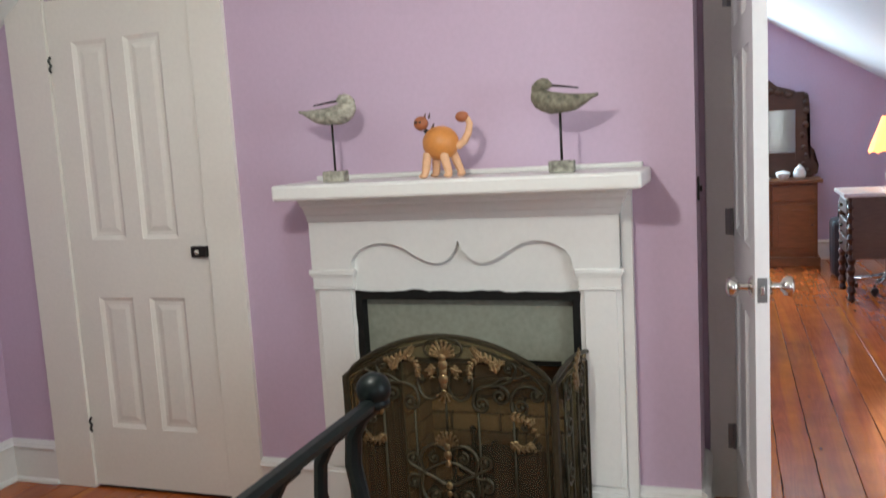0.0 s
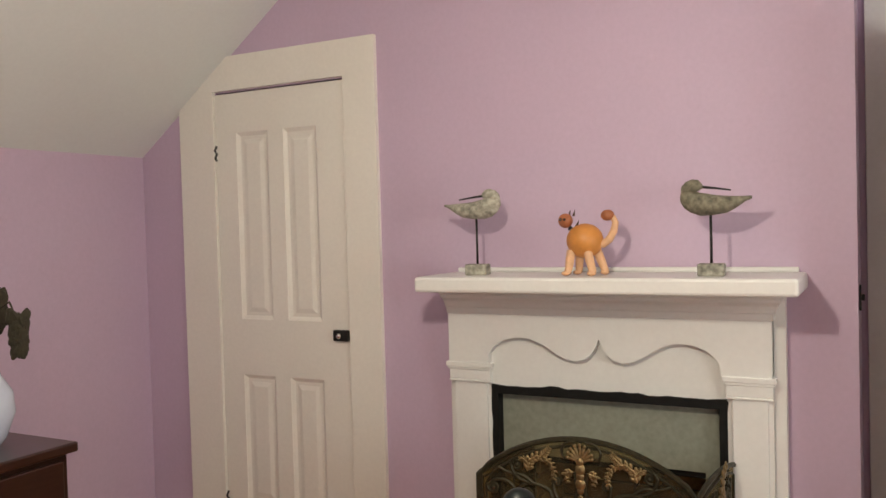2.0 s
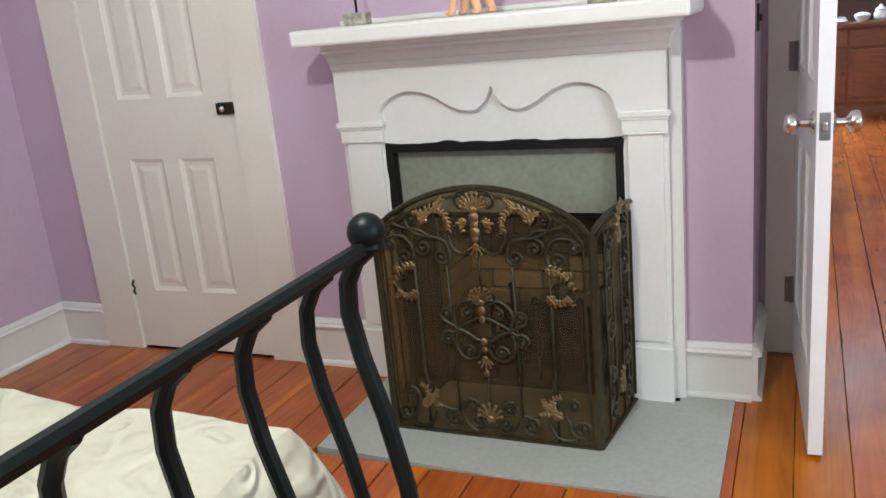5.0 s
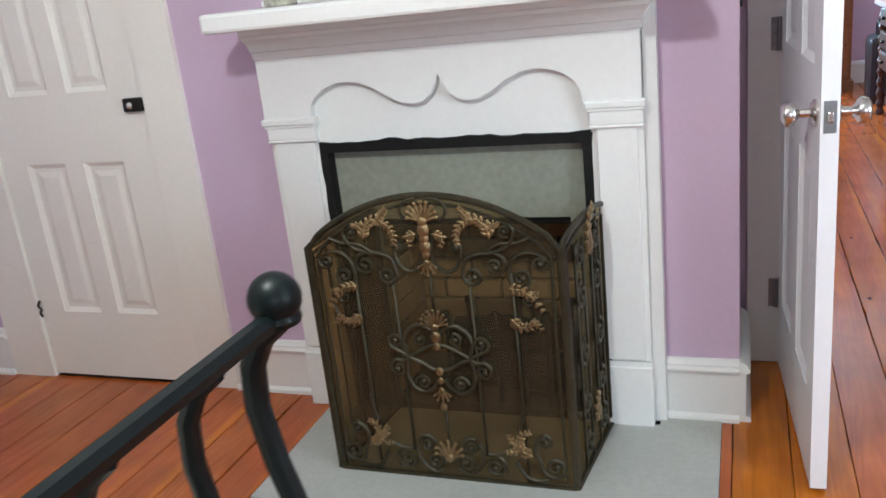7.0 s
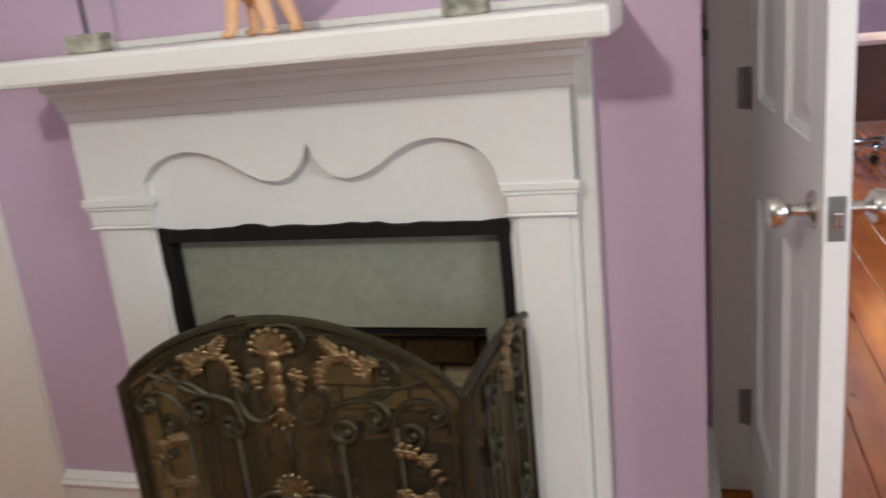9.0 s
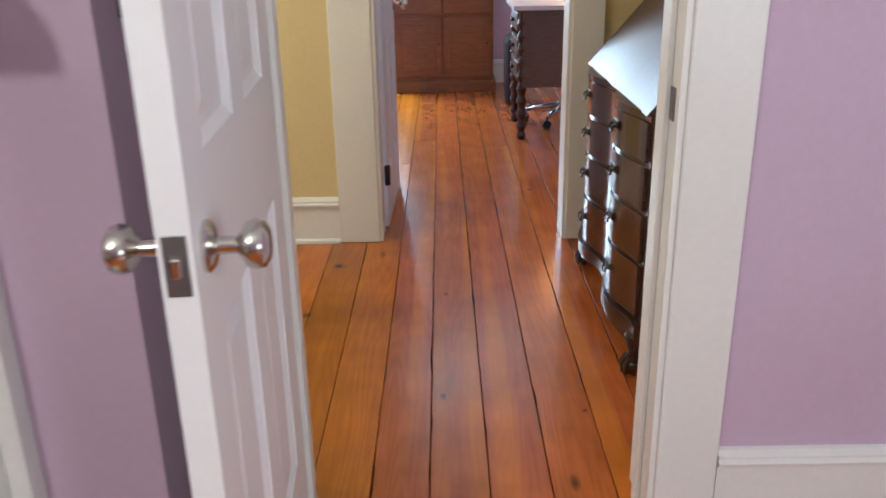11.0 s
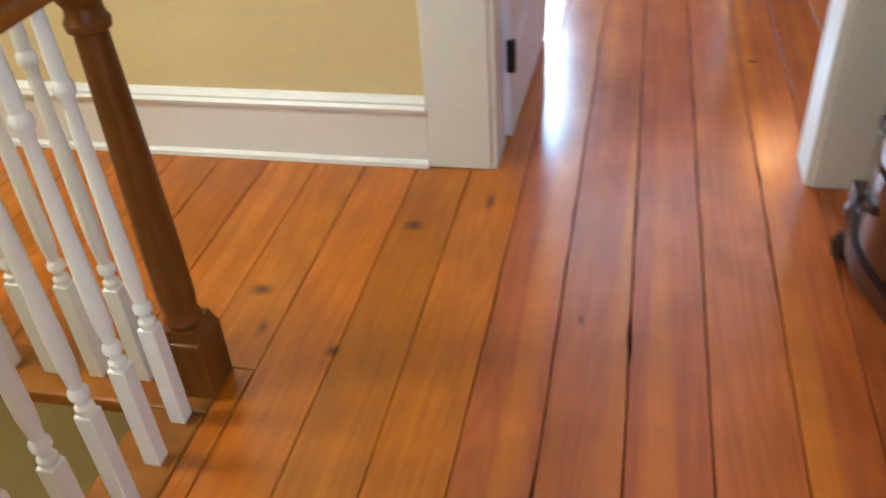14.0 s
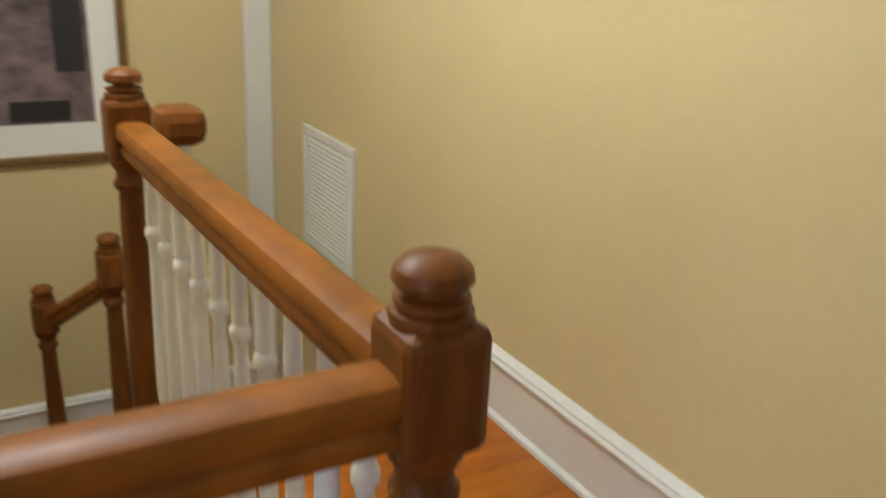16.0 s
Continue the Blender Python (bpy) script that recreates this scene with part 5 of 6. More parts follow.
bal = thing("baluster", "white painted turned baluster with a square foot", "baluster", "white balusters of the landing rail", (-0.44, 4.592, 0.004))
bm = B()
box(bm, -0.0158, 0.0158, -0.0158, 0.0158, 0, 0.232, 0.003)
part("square_foot", bm, M_BALUSTER, bal)
bm = B()
lathe(bm, [(0.0117, 0.230), (0.0153, 0.238), (0.0153, 0.246), (0.0099, 0.252), (0.0099, 0.260), (0.0162, 0.268), (0.0162, 0.278), (0.0108, 0.287), (0.0149, 0.33), (0.0153, 0.38), (0.0135, 0.50), (0.0106, 0.65),
           (0.0117, 0.666), (0.0162, 0.673), (0.0166, 0.681), (0.0162, 0.688), (0.0117, 0.695), (0.0126, 0.708), (0.0119, 0.75), (0.0106, 0.81)], 16)
part("turned_shaft", bm, M_BALUSTER, bal)
for i in range(1, 8):
    copy_thing(bal, pose(-0.44, 4.592 - 0.1 * i, 0.004))
for i in range(10):
    copy_thing(bal, pose(-0.562 - 0.1015 * i, 4.686 - 0.0038 * i, 0.004))

# ---- stairs ----
stairs = thing("staircase", "wooden staircase with white risers going down from the hall", "staircase", kind="structure")
for i in range(5):
    z = -0.18 * (i + 1)
    x1 = -1.68 - 0.25 * i
    bm = B()
    box(bm, x1 - 0.27, x1 + 0.0, 4.67, NY, z - 0.03, z, 0.006)
    part("tread", bm, M_OAKX, stairs)
    bm = B()
    box(bm, x1 - 0.0, x1 + 0.018, 4.67, NY, z - 0.0, z + 0.15)
    part("riser", bm, M_WHITE, stairs)
bm = B()
box(bm, -3.5, -2.92, HY, NY, -0.95, -0.90)
part("landing", bm, M_OAKX, stairs)
bm = B()
prism(bm, [(-1.68, 0.0), (-1.68, -0.06), (-2.93, -0.96), (-2.93, -1.2), (-1.63, -0.3), (-1.63, 0.0)], "y", 4.655, 4.668)
part("stringer", bm, M_WHITE, stairs)
bm = B()
prism(bm, [(-1.78, 0.20), (-1.78, -0.07), (-2.97, -0.93), (-2.97, -0.70)], "y", NY - 0.02, NY)
part("wall_skirt", bm, M_WHITE, stairs, "white sloping skirt board along the wall")
for i in range(9):
    z, x0 = -0.90 - 0.18 * (i + 1), -2.75 + 0.245 * i
    bm = B()
    box(bm, x0, x0 + 0.26, HY, 4.62, z - 0.18, z, 0.01)
    part("carpeted_step", bm, M_CARPET, stairs, "blue grey carpeted step")
baseboard("baseboard_landing", [("+x", -3.5, HY, NY)], h=0.2).location = (0, 0, -0.9)
slab("trim_corner_board", [(-3.5, -3.475, 5.45, 5.568, -0.7, 2.45)], M_WHITE, "white vertical board beside the corner of the stair hall", "trim", 0.003)

# picture over the stairs
pic = thing("framed_picture", "large framed print with a white mount on the yellow wall", "picture", at=(-3.498, 4.50, 0.36))
PW, PH = 0.94, 1.15
bm = B()
box(bm, 0.004, 0.012, -PW / 2 + 0.02, PW / 2 - 0.02, 0.02, PH - 0.02)
part("mount", bm, M_MAT, pic, "white paper mount")
for y0, y1, z0, z1 in ((-PW / 2, -PW / 2 + 0.035, 0, PH), (PW / 2 - 0.035, PW / 2, 0, PH), (-PW / 2 + 0.035, PW / 2 - 0.035, 0, 0.035), (-PW / 2 + 0.035, PW / 2 - 0.035, PH - 0.035, PH)):
    bm = B()
    box(bm, 0.0, 0.03, y0, y1, z0, z1, 0.006)
    part("frame_bar", bm, M_GILTFRAME, pic, "brown gilt frame")
M_PRINT = mat("dark_pink_print", (0.16, 0.11, 0.12), 0.6, grain=(9, 9, 14), stain=0.9, bump=0.0)
bm = B()
box(bm, 0.012, 0.0135, -PW / 2 + 0.14, PW / 2 - 0.14, 0.16, PH - 0.14)
part("print", bm, M_PRINT, pic, "dark pinkish printed picture")
for y0, y1, z0, z1 in ((0.20, 0.31, 0.36, 0.70), (0.02, 0.24, 0.17, 0.25)):
    bm = B()
    box(bm, 0.0135, 0.0142, y0, y1, z0, z1)
    part("dark_shape", bm, M_RUBBER, pic, "black patch of the print")

# return-air grille on the yellow wall
vent = thing("wall_vent", "white metal air grille low on the yellow wall", "vent", at=(-2.82, NY, 0.05))
bm = B()
for a in ((-0.25, -0.215, 0, 0.5), (0.215, 0.25, 0, 0.5), (-0.215, 0.215, 0, 0.035), (-0.215, 0.215, 0.465, 0.5)):
    box(bm, a[0], a[1], -0.014, 0.0, a[2], a[3], 0.003)
part("grille_frame", bm, M_WHITE, vent)
bm = B()
box(bm, -0.215, 0.215, -0.004, -0.001, 0.035, 0.465)
part("backing", bm, M_MAT, vent)
first = None
for i in range(22):
    z = 0.045 + 0.019 * i
    if first is None:
        bm = B()
        prism(bm, [(-0.012, 0.0), (-0.010, 0.0), (-0.005, 0.012), (-0.007, 0.012)], "x", -0.215, 0.215)
        first = part("slat", bm, M_WHITE, vent)
        first.location = (0, 0, z)
    else:
        again(first, pose(0, 0, z))

# ---- slant-front desk ----
M_LID = mat("dull_mahogany_lid", (0.075, 0.032, 0.018), 0.42, grain=(12, 70, 12), stain=0.3, bump=0.06)
desk = thing("slant_front_desk", "dark mahogany slant-front desk with a serpentine chest of drawers", "desk", at=(0.0, 4.33, 0.0))
DL = 0.96


def front(s, out=0.0):
    """The swelling front: x along s in 0..1."""
    return 0.845 - out - 0.045 * math.sin(2 * math.pi * s) ** 2 * (1.0 if s < 0.5 else 0.95)


def swelled(z0, z1, back, out=0.0, y0=0.0, y1=DL, n=40, bev=0.0):
    bm = B()
    pts = [(front(i / n, out), y0 + (y1 - y0) * i / n) for i in range(n + 1)] + [(back, y1), (back, y0)]
    prism(bm, pts, "z", z0, z1)
    return bm


part("carcass", swelled(0.17, 0.775, 1.40), M_MAHOG, desk)
part("base_moulding", swelled(0.135, 0.175, 1.41, 0.022, -0.018, DL + 0.018), M_MAHOG, desk)
part("waist_moulding", swelled(0.772, 0.792, 1.40, 0.012, -0.008, DL + 0.008), M_MAHOG2, desk)
for i, (z0, z1) in enumerate(((0.185, 0.345), (0.36, 0.50), (0.515, 0.64), (0.655, 0.765))):
    bm = B()
    n = 36
    a, b = 0.03, DL - 0.03
    pts = [(front((a + (b - a) * k / n) / DL, 0.010), a + (b - a) * k / n) for k in range(n + 1)] + [(front((b - (b - a) * k / n) / DL, -0.02), b - (b - a) * k / n) for k in range(n + 1)]
    prism(bm, pts, "z", z0, z1)
    dr = part("drawer_front", bm, M_MAHOG2, desk)
    for y in (0.23, 0.73):
        x = front(y / DL, 0.012)
        zc = (z0 + z1) / 2 + 0.01
        bm = B()
        box(bm, x - 0.003, x + 0.004, y - 0.03, y + 0.03, zc - 0.008, zc + 0.014, 0.001)
        for s in (-1, 1):
            tube(bm, [(x, y + s * 0.024, zc), (x - 0.012, y + s * 0.024, zc)], 0.004, 8)
        tube(bm, [(x - 0.010, y - 0.024, zc), (x - 0.013, y - 0.021, zc - 0.014), (x - 0.014, y, zc - 0.02), (x - 0.013, y + 0.021, zc - 0.014), (x - 0.010, y + 0.024, zc)], 0.003, 8)
        part("drawer_pull", bm, M_BRONZE, dr, "dark brass bail pull")
# writing box with its slope
bm = B()
for y0, y1 in ((0.0, 0.022), (DL - 0.022, DL)):
    prism(bm, [(0.845, 0.792), (1.40, 0.792), (1.40, 1.10), (1.115, 1.10)], "y", y0, y1)
prism(bm, [(1.385, 0.792), (1.40, 0.792), (1.40, 1.10), (1.385, 1.10)], "y", 0.022, DL - 0.022)
part("writing_box", bm, M_MAHOG, desk)
bm = B()
prism(bm, [(0.823, 0.790), (0.84, 0.784), (1.115, 1.098), (1.098, 1.108)], "y", 0.004, DL - 0.004)
part("sloping_lid", bm, M_LID, desk)
bm = B()
box(bm, 1.09, 1.405, -0.01, DL + 0.01, 1.098, 1.118, 0.004)
part("top_board", bm, M_MAHOG, desk)
# scalloped apron and claw feet
bm = B()
n = 40
top = [(s / n * DL, 0.14) for s in range(n + 1)]
low = [(s / n * DL, 0.14 - 0.05 * abs(math.cos(math.pi * s / n)) ** 1.5 - 0.035 * math.exp(-((s / n - 0.5) / 0.06) ** 2)) for s in range(n, -1, -1)]
for k in range(n):
    a, b = k / n, (k + 1) / n
    za, zb = low[n - k][1], low[n - k - 1][1]
    v = [bm.verts.new(p) for p in ((front(a, 0.012), a * DL, za), (front(b, 0.012), b * DL, zb), (front(b, 0.012), b * DL, 0.14), (front(a, 0.012), a * DL, 0.14),
                                   (front(a, -0.01), a * DL, za), (front(b, -0.01), b * DL, zb), (front(b, -0.01), b * DL, 0.14), (front(a, -0.01), a * DL, 0.14))]
    for f in ((0, 1, 2, 3), (5, 4, 7, 6), (0, 4, 5, 1), (3, 2, 6, 7)):
        bm.faces.new([v[i] for i in f])
part("apron", bm, M_MAHOG, desk)
for x, y in ((0.85, 0.03), (0.85, DL - 0.03), (1.36, 0.03), (1.36, DL - 0.03)):
    bm = B()
    tube(bm, [(x + 0.02, y, 0.15), (x - 0.008, y, 0.115), (x - 0.004, y, 0.075), (x - 0.012, y, 0.045)], [0.045, 0.036, 0.024, 0.026], 10)
    ball(bm, (x - 0.012, y, 0.030), 0.030, seg=14)
    for a in (150, 180, 210):
        ca, sa = math.cos(radians(a)), math.sin(radians(a))
        tube(bm, [(x - 0.012 + 0.018 * ca, y + 0.030 * sa, 0.06), (x - 0.012 + 0.032 * ca, y + 0.044 * sa, 0.034), (x - 0.012 + 0.030 * ca, y + 0.042 * sa, 0.006)], [0.008, 0.008, 0.004], 6)
    part("claw_foot", bm, M_MAHOG, desk, "carved ball and claw foot")

# ---- far bedroom ----
fd = thing("mirror_dresser", "antique red-brown dresser with a carved mirror back", "dresser", at=(0.29, 9.60, 0))
bm = B()
box(bm, -0.41, 0.41, -0.44, 0.0, 0.07, 0.80)
part("carcass", bm, M_WALNUT, fd)
bm = B()
box(bm, -0.455, 0.455, -0.48, 0.0, 0.80, 0.835, 0.008)
part("dresser_top", bm, M_WALNUT, fd)
bm = B()
box(bm, -0.435, 0.435, -0.465, 0.0, 0.0, 0.09, 0.006)
part("plinth", bm, M_WALNUT, fd)
for x0, x1 in ((-0.385, -0.01), (0.01, 0.385)):
    bm = B()
    box(bm, x0, x1, -0.455, -0.44, 0.13, 0.60, 0.004)
    box(bm, x0 + 0.05, x1 - 0.05, -0.462, -0.45, 0.18, 0.55, 0.004)
    dr = part("cabinet_door", bm, M_WALNUT, fd)
    bm = B()
    ball(bm, (x1 - 0.025, -0.465, 0.4), 0.011, seg=8)
    part("knob", bm, M_WALNUT_D, dr)
    bm = B()
    box(bm, x0, x1, -0.455, -0.44, 0.635, 0.775, 0.004)
    part("drawer_front", bm, M_WALNUT, fd)
bm = B()
for s in (-1, 1):
    pts = [(s * 0.38, 0.835), (s * 0.44, 0.87), (s * 0.45, 0.95), (s * 0.40, 1.0), (s * 0.41, 1.10), (s * 0.35, 1.17), (s * 0.34, 1.45), (s * 0.37, 1.52), (s * 0.36, 1.63), (s * 0.31, 1.67), (s * 0.24, 1.67), (s * 0.24, 0.835)]
    prism(bm, pts, "y", -0.10, -0.03)
prism(bm, [(-0.24, 1.50), (0.24, 1.50), (0.24, 1.68), (0.16, 1.71), (0.08, 1.73), (0.0, 1.80), (-0.08, 1.73), (-0.16, 1.71), (-0.24, 1.68)], "y", -0.10, -0.03)
prism(bm, [(-0.24, 0.835), (0.24, 0.835), (0.24, 1.08), (-0.24, 1.08)], "y", -0.09, -0.03)
bmesh.ops.triangulate(bm, faces=[f for f in bm.faces if len(f.verts) > 4])
part("carved_back", bm, M_WALNUT_D, fd, "dark carved mirror surround")
bm = B()
rr = random.Random(11)
for s in (-1, 1):
    for z in (0.9, 0.97, 1.05, 1.13, 1.25, 1.35, 1.48, 1.56, 1.63):
        ball(bm, (s * (0.30 + rr.uniform(0, 0.07)), -0.11, z), rr.uniform(0.02, 0.035), 1, 0.6, 1, 8)
for x in (-0.18, -0.09, 0.0, 0.09, 0.18):
    ball(bm, (x, -0.11, 1.62 + rr.uniform(0, 0.08)), 0.035, 1.2, 0.6, 1, 8)
part("carvings", bm, M_WALNUT_D, fd)
bm = B()
box(bm, -0.24, 0.24, -0.075, -0.068, 1.08, 1.50)
part("mirror_glass", bm, M_MIRROR, fd, "silvered mirror glass")


def figurine(name, at, label, prof, material, extra=()):
    root = thing(name, label, "ornament", "ornaments on the dresser", at)
    part("body", one(lathe, prof, 14), material, root)
    for x, y, z, r in extra:
        part("detail", one(ball, (x, y, z), r, seg=10), material, root)


figurine("porcelain_jar", (0.55, 9.28, 0.835), "white porcelain jar on the dresser", [(0.03, 0), (0.055, 0.02), (0.06, 0.06), (0.045, 0.09), (0.05, 0.10), (0.02, 0.12), (0.012, 0.14)], M_PORCELAIN)
figurine("porcelain_bowl", (0.40, 9.25, 0.835), "small white porcelain bowl on the dresser", [(0.03, 0), (0.06, 0.03), (0.07, 0.06), (0.05, 0.075), (0.015, 0.085)], M_PORCELAIN)
figurine("dark_figurine", (0.12, 9.25, 0.835), "black and white ornament on the dresser", [(0.06, 0), (0.055, 0.05), (0.05, 0.12), (0.06, 0.15), (0.03, 0.19), (0.035, 0.22), (0.01, 0.26)], M_RUBBER, [(0.0, -0.045, 0.18, 0.025), (0.03, -0.05, 0.10, 0.02)])
figurine("white_shell_dish", (0.22, 9.20, 0.835), "white shells in a heap on the dresser", [(0.04, 0), (0.07, 0.02), (0.05, 0.035), (0.02, 0.045)], M_PORCELAIN, [(0.03, -0.01, 0.04, 0.02), (-0.03, 0.0, 0.04, 0.018), (0.0, 0.02, 0.045, 0.02)])

tb = thing("writing_table", "grey brown oak writing table with carved dark legs", "desk", at=(0.75, 7.42, 0))
bm = B()
box(bm, -0.03, 1.25, -0.03, 0.62, 0.80, 0.83, 0.005)
part("table_top", bm, M_PORCELAIN, tb, "pale table top")
bm = B()
box(bm, 0.03, 1.2, 0.0, 0.022, 0.33, 0.80)
part("side_panel", bm, M_GREYOAK, tb)
bm = B()
box(bm, 0.05, 1.2, 0.06, 0.56, 0.62, 0.80)
part("drawer_case", bm, M_GREYOAK, tb)
for y in (0.03, 0.56):
    for x in (0.03, 1.17):
        bm = B()
        prof = [(0.022, 0.0), (0.030, 0.02), (0.020, 0.05)]
        for i in range(9):
            prof += [(0.034, 0.08 + i * 0.08), (0.020, 0.12 + i * 0.08)]
        lathe(bm, prof + [(0.03, 0.80)], 14, Matrix.Translation((x, y, 0)))
        part("turned_leg", bm, M_WALNUT_D, tb, "dark bobbin-turned leg")
for i, z in enumerate((0.36, 0.50, 0.66)):
    bm = B()
    box(bm, 0.0, 0.03, 0.08, 0.52, z, z + 0.12, 0.01)
    d = part("drawer_front", bm, M_WALNUT_D, tb)
    bm = B()
    ball(bm, (-0.012, 0.30, z + 0.06), 0.014, seg=8)
    part("knob", bm, M_BRONZE, d)
bm = B()
box(bm, 0.05, 0.08, 0.05, 0.58, 0.10, 0.14, 0.005)
part("stretcher", bm, M_WALNUT_D, tb)

oc = thing("office_chair", "black swivel chair with a chrome star base", "chair", at=(1.12, 7.95, 0))
for i in range(5):
    a = 2 * math.pi * i / 5 + 0.4
    bm = B()
    tube(bm, [(0.03 * math.cos(a), 0.03 * math.sin(a), 0.12), (0.27 * math.cos(a), 0.27 * math.sin(a), 0.075)], [0.022, 0.015], 8)
    arm = part("star_arm", bm, M_NICKEL, oc, "chrome arm of the star base")
    bm = B()
    lathe(bm, [(0.028, -0.015), (0.03, 0), (0.028, 0.015)], 12, Matrix.Translation((0.27 * math.cos(a), 0.27 * math.sin(a), 0.03)) @ Matrix.Rotation(radians(90), 4, "X"))
    tube(bm, [(0.27 * math.cos(a), 0.27 * math.sin(a), 0.03), (0.27 * math.cos(a), 0.27 * math.sin(a), 0.08)], 0.007, 6)
    part("caster", bm, M_RUBBER, arm)
bm = B()
lathe(bm, [(0.03, 0.08), (0.03, 0.25), (0.016, 0.26), (0.016, 0.42)], 14)
part("gas_column", bm, M_NICKEL, oc)
bm = B()
box(bm, -0.23, 0.23, -0.23, 0.23, 0.42, 0.50, 0.035)
part("seat", bm, M_RUBBER, oc)
bm = B()
box(bm, 0.22, 0.27, -0.2, 0.2, 0.45, 0.60, 0.02)
part("backrest", bm, M_RUBBER, oc)

tl = thing("table_lamp", "lit table lamp with an orange scalloped shade", "lamp", at=(1.10, 7.75, 0.83))
bm = B()
lathe(bm, [(0.07, 0), (0.07, 0.012), (0.03, 0.03), (0.045, 0.08), (0.05, 0.12), (0.02, 0.18), (0.012, 0.22), (0.012, 0.36)], 18)
part("base", bm, M_PORCELAIN, tl, "white lamp base")
bm = B()
prof, n = [(0.17, 0.30), (0.15, 0.36), (0.11, 0.46), (0.075, 0.56)], 24
rings = [[bm.verts.new((r * math.cos(2 * math.pi * k / n), r * math.sin(2 * math.pi * k / n), z - (0.02 * (k % 2) if j == 0 else 0))) for k in range(n)] for j, (r, z) in enumerate(prof)]
for a, b in zip(rings, rings[1:]):
    for k in range(n):
        bm.faces.new((a[k], a[(k + 1) % n], b[(k + 1) % n], b[k]))
bmesh.ops.solidify(bm, geom=bm.faces[:], thickness=0.003)
part("shade", bm, M_LAMPGLOW, tl, "glowing orange shade")

bag = thing("black_bag", "black soft bag standing on the floor by the table", "bag", at=(0.83, 8.62, 0))
bm = B()
box(bm, -0.07, 0.07, -0.18, 0.18, 0.0, 0.52, 0.05)
for v in bm.verts:
    v.co.x += 0.02 * noise.noise(v.co * 6)
    v.co.y *= 1 - 0.35 * max(0, v.co.z - 0.3)
part("body", bm, M_RUBBER, bag)
bm = B()
tube(bm, [(0, -0.06, 0.49), (0, -0.05, 0.60), (0, 0.0, 0.63), (0, 0.05, 0.60), (0, 0.06, 0.49)], 0.012, 8)
part("handle", bm, M_RUBBER, bag)


# ---- ceiling lights ----
def ceiling_light(at, label, drop):
    root = thing("ceiling_light", label, "ceiling light", "ceiling lights", at)
    bm = B()
    lathe(bm, [(0.07, -0.03), (0.075, -0.02), (0.075, 0.0)], 20)
    part("mounting_plate", bm, M_PORCELAIN, root)
    bm = B()
    lathe(bm, [(0.018, -drop), (0.020, -drop + 0.05), (0.006, -drop + 0.06), (0.006, -0.03)], 12)
    part("socket", bm, M_NICKEL, root)


ceiling_light((-0.78, 1.35, 2.50), "plain white pendant light of the bedroom ceiling", 0.46)
# unseen fitting added to carry the assumed hall bulb
ceiling_light((-1.60, 4.40, 2.45), "plain white ceiling light assumed in the hall, out of view", 0.17)


# ---- floorboards ----
def worn_board(rnd, w, length, chip):
    """A board whose long edges wander and are chipped here and there."""
    n = max(3, int(length / 0.07))
    bm = B()
    rows = []
    for i in range(n + 1):
        y = length * i / n
        inl, inr = [max(0.0, rnd.gauss(0, 0.25 * chip)) + (rnd.uniform(1, 2.2) * chip if rnd.random() < 0.10 else 0) for _ in range(2)]
        rows.append([bm.verts.new(p) for p in ((inl, y, -0.02), (inl, y, -0.0016), (inl + 0.0016, y, 0), (w - inr - 0.0016, y, 0), (w - inr, y, -0.0016), (w - inr, y, -0.02))])
    for p, q in zip(rows, rows[1:]):
        for k in range(5):
            bm.faces.new((p[k], p[k + 1], q[k + 1], q[k]))
    bm.faces.new(rows[0][::-1]), bm.faces.new(rows[-1])
    return bm


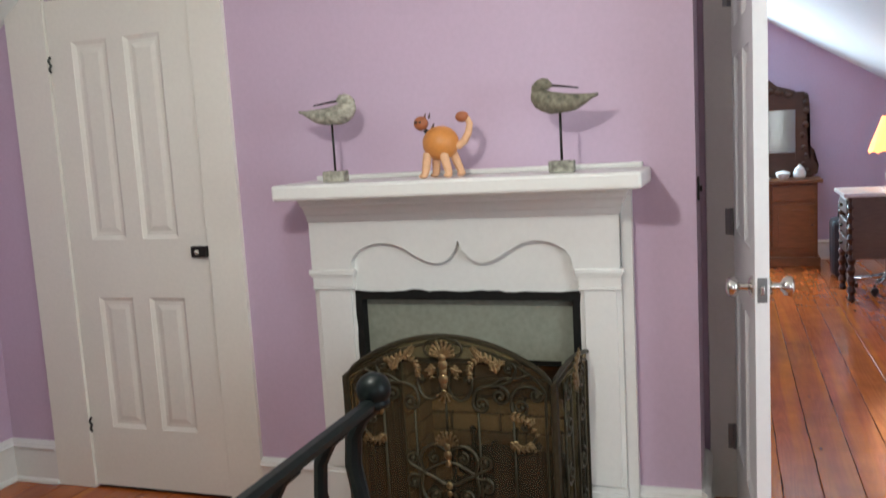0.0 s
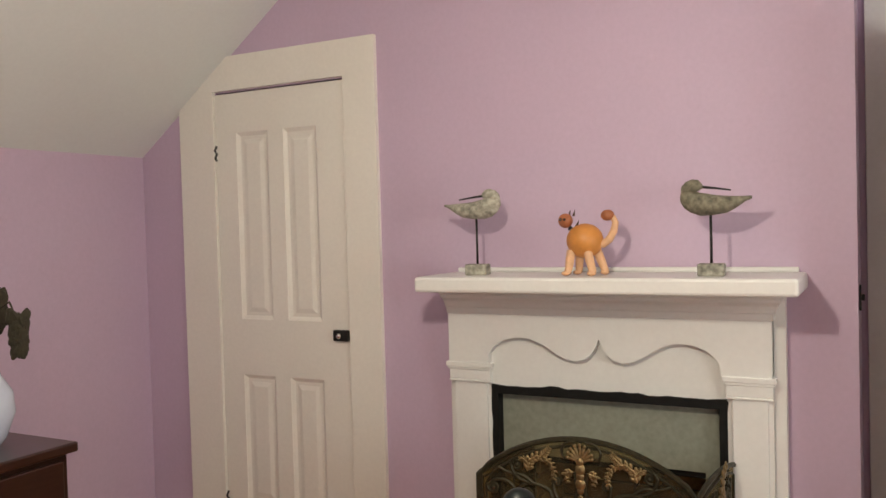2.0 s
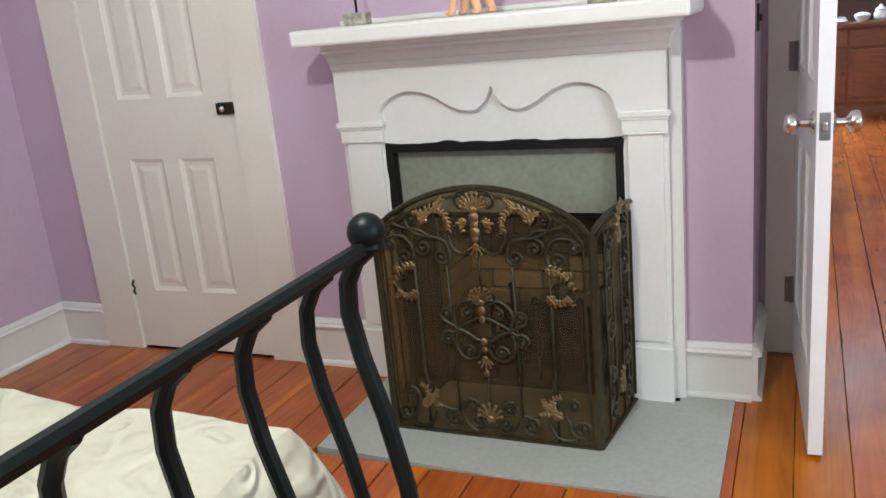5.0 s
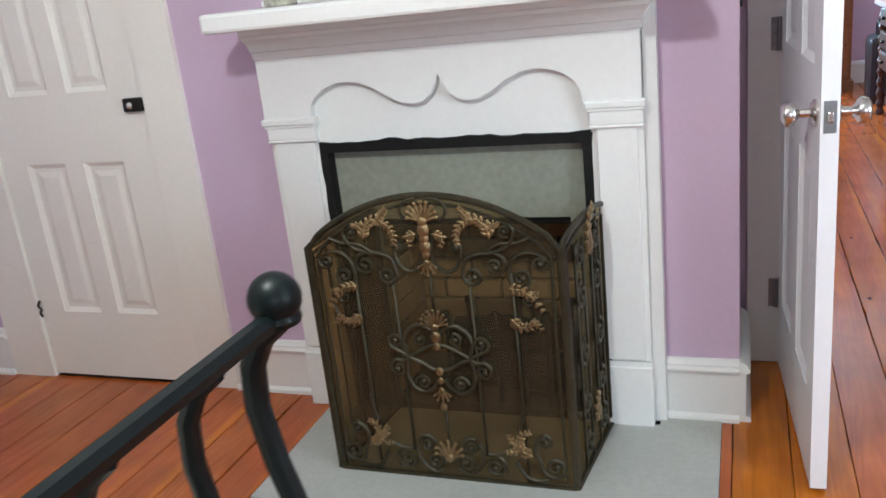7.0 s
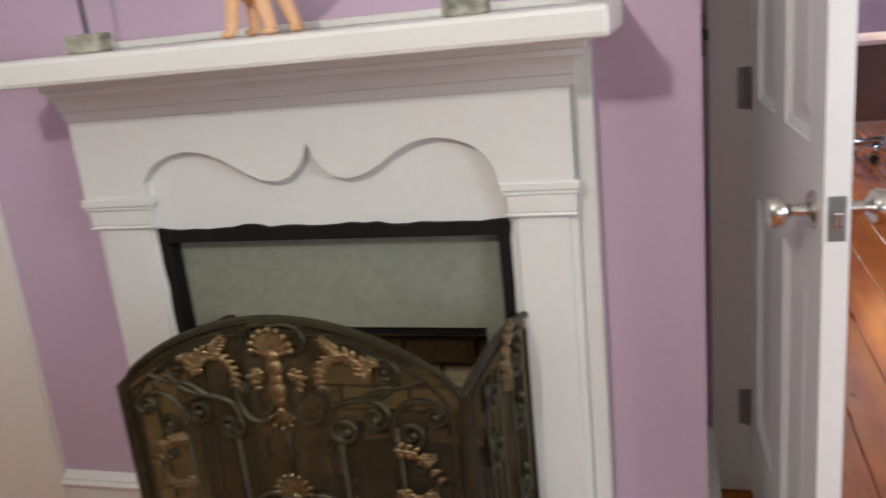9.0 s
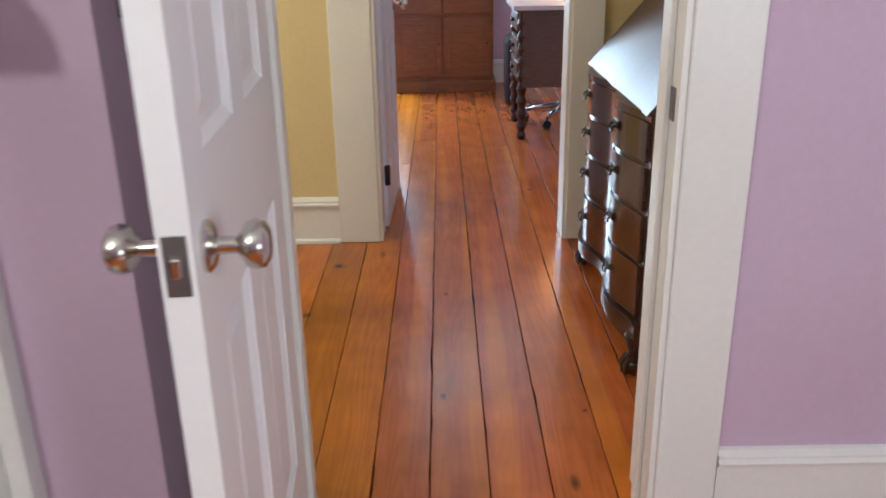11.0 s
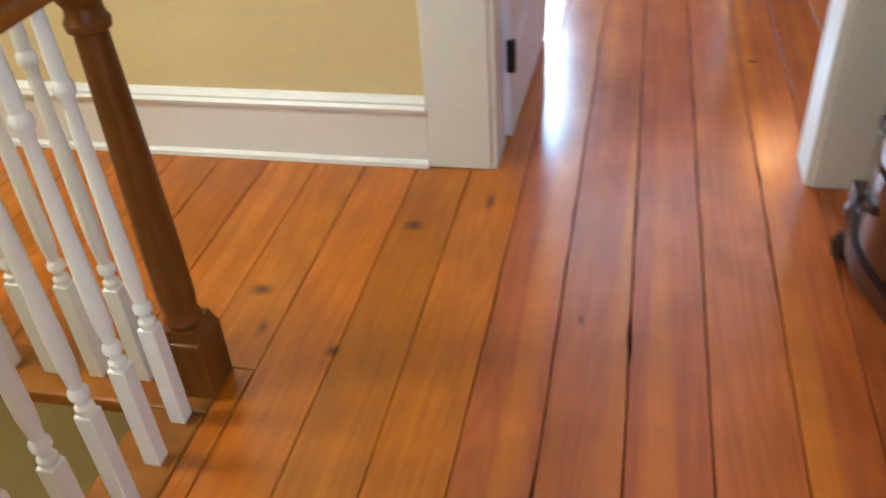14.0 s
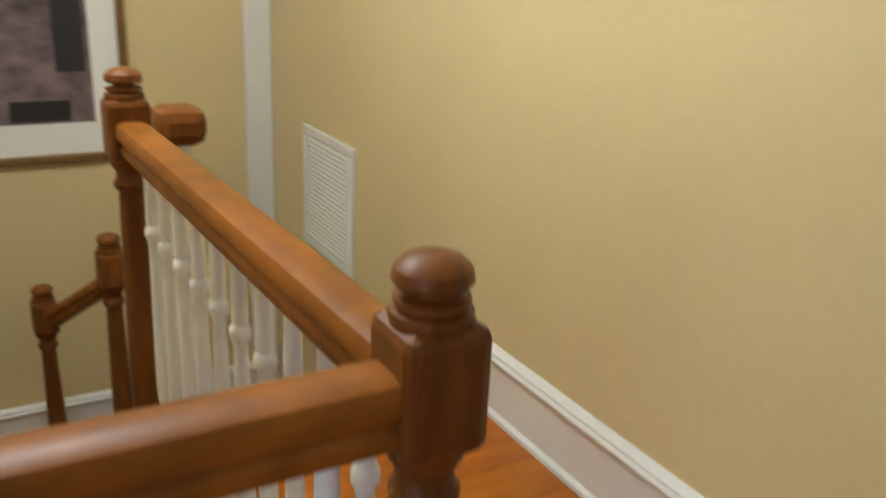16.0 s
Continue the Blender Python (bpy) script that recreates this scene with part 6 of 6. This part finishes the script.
def boards(parent, xs, y0, y1, material, cuts=None, gap=(0.0014, 0.0024), chip=0.0016):
    """Boards along y between the x edges; cuts: stretches in which a board may end."""
    rnd = random.Random(int(1000 * (xs[0] + 10 * y0)))
    for a, b in zip(xs, xs[1:]):
        ends = [y0] + [rnd.uniform(*c) for c in (cuts or ())] + [y1]
        if abs(a - 0.234) < 1e-6:
            ends[-2] = 6.15
        for s, e in zip(ends, ends[1:]):
            g = rnd.uniform(*gap)
            part("floorboard", worn_board(rnd, b - a - 2 * g, e - s - 0.004, chip), material, parent).location = (a + g, s, rnd.uniform(-0.0012, 0.0))


TIGHT = {"gap": (0.0006, 0.0012), "chip": 0.0007}
MAIN = [-0.635, -0.49, -0.352, -0.205, -0.057, 0.090, 0.234, 0.380, 0.531, 0.682, 0.815, 0.96, 1.10, 1.25, 1.42]
floor = structure("floor", one(box, -3.2, -3.19, -1.9, -1.89, -0.19, -0.18), M_GAP, "orange varnished old pine floorboards with dark joints", "floor")
WEST = [-3.14 + 0.139 * i for i in range(7)] + [-2.165, -2.025, -1.885, -1.745, -1.605, -1.465]
boards(floor, WEST, -1.78, WY, M_PINE, [(0.2, 2.6)])
boards(floor, [-1.465, -1.33, -1.19, -1.05, -0.91, -0.77, -0.635, -0.49, -0.352, -0.237], -1.78, 2.645, M_PINE, [(-0.5, 1.8)])
boards(floor, [-0.237, -0.205], -1.78, HY, M_PINE)
boards(floor, MAIN[3:6], -1.78, 9.62, M_PINE_HALL, [(0.4, 2.6), (6.4, 8.6)], **TIGHT)
boards(floor, MAIN[5:14], -1.78, 9.62, M_PINE, [(0.4, 2.6), (6.4, 8.6)], (0.0007, 0.0015), 0.0019)
boards(floor, [1.25, 1.42, 1.57, 1.72, 1.87, 2.0], -1.78, DY, M_PINE, [(0.4, 2.6)])
boards(floor, MAIN[:3], 4.74, NY, M_PINE_HALL, **TIGHT)
boards(floor, [-0.352, -0.205], HY, NY, M_PINE_HALL, **TIGHT)
boards(floor, [-0.40, -0.352], HY, 4.74, M_PINE_HALL, **TIGHT)
boards(floor, [-1.68, -1.505, -1.355, -1.21, -1.065, -0.92, -0.78, -0.635], 4.74, NY, M_PINE_HALL, **TIGHT)
boards(floor, [-2.46, -2.3, -2.15, -2.0, -1.85, -1.7, -1.55, -1.4, -1.25, -1.1, -0.94, -0.79] + MAIN[:4], 5.64, 9.62, M_PINE, [(6.6, 8.6)])
boards(floor, [1.25, 1.40, 1.55, 1.7, 1.85, 2.0, 2.15, 2.3, 2.5], 5.64, 9.62, M_PINE, [(6.6, 8.6)])
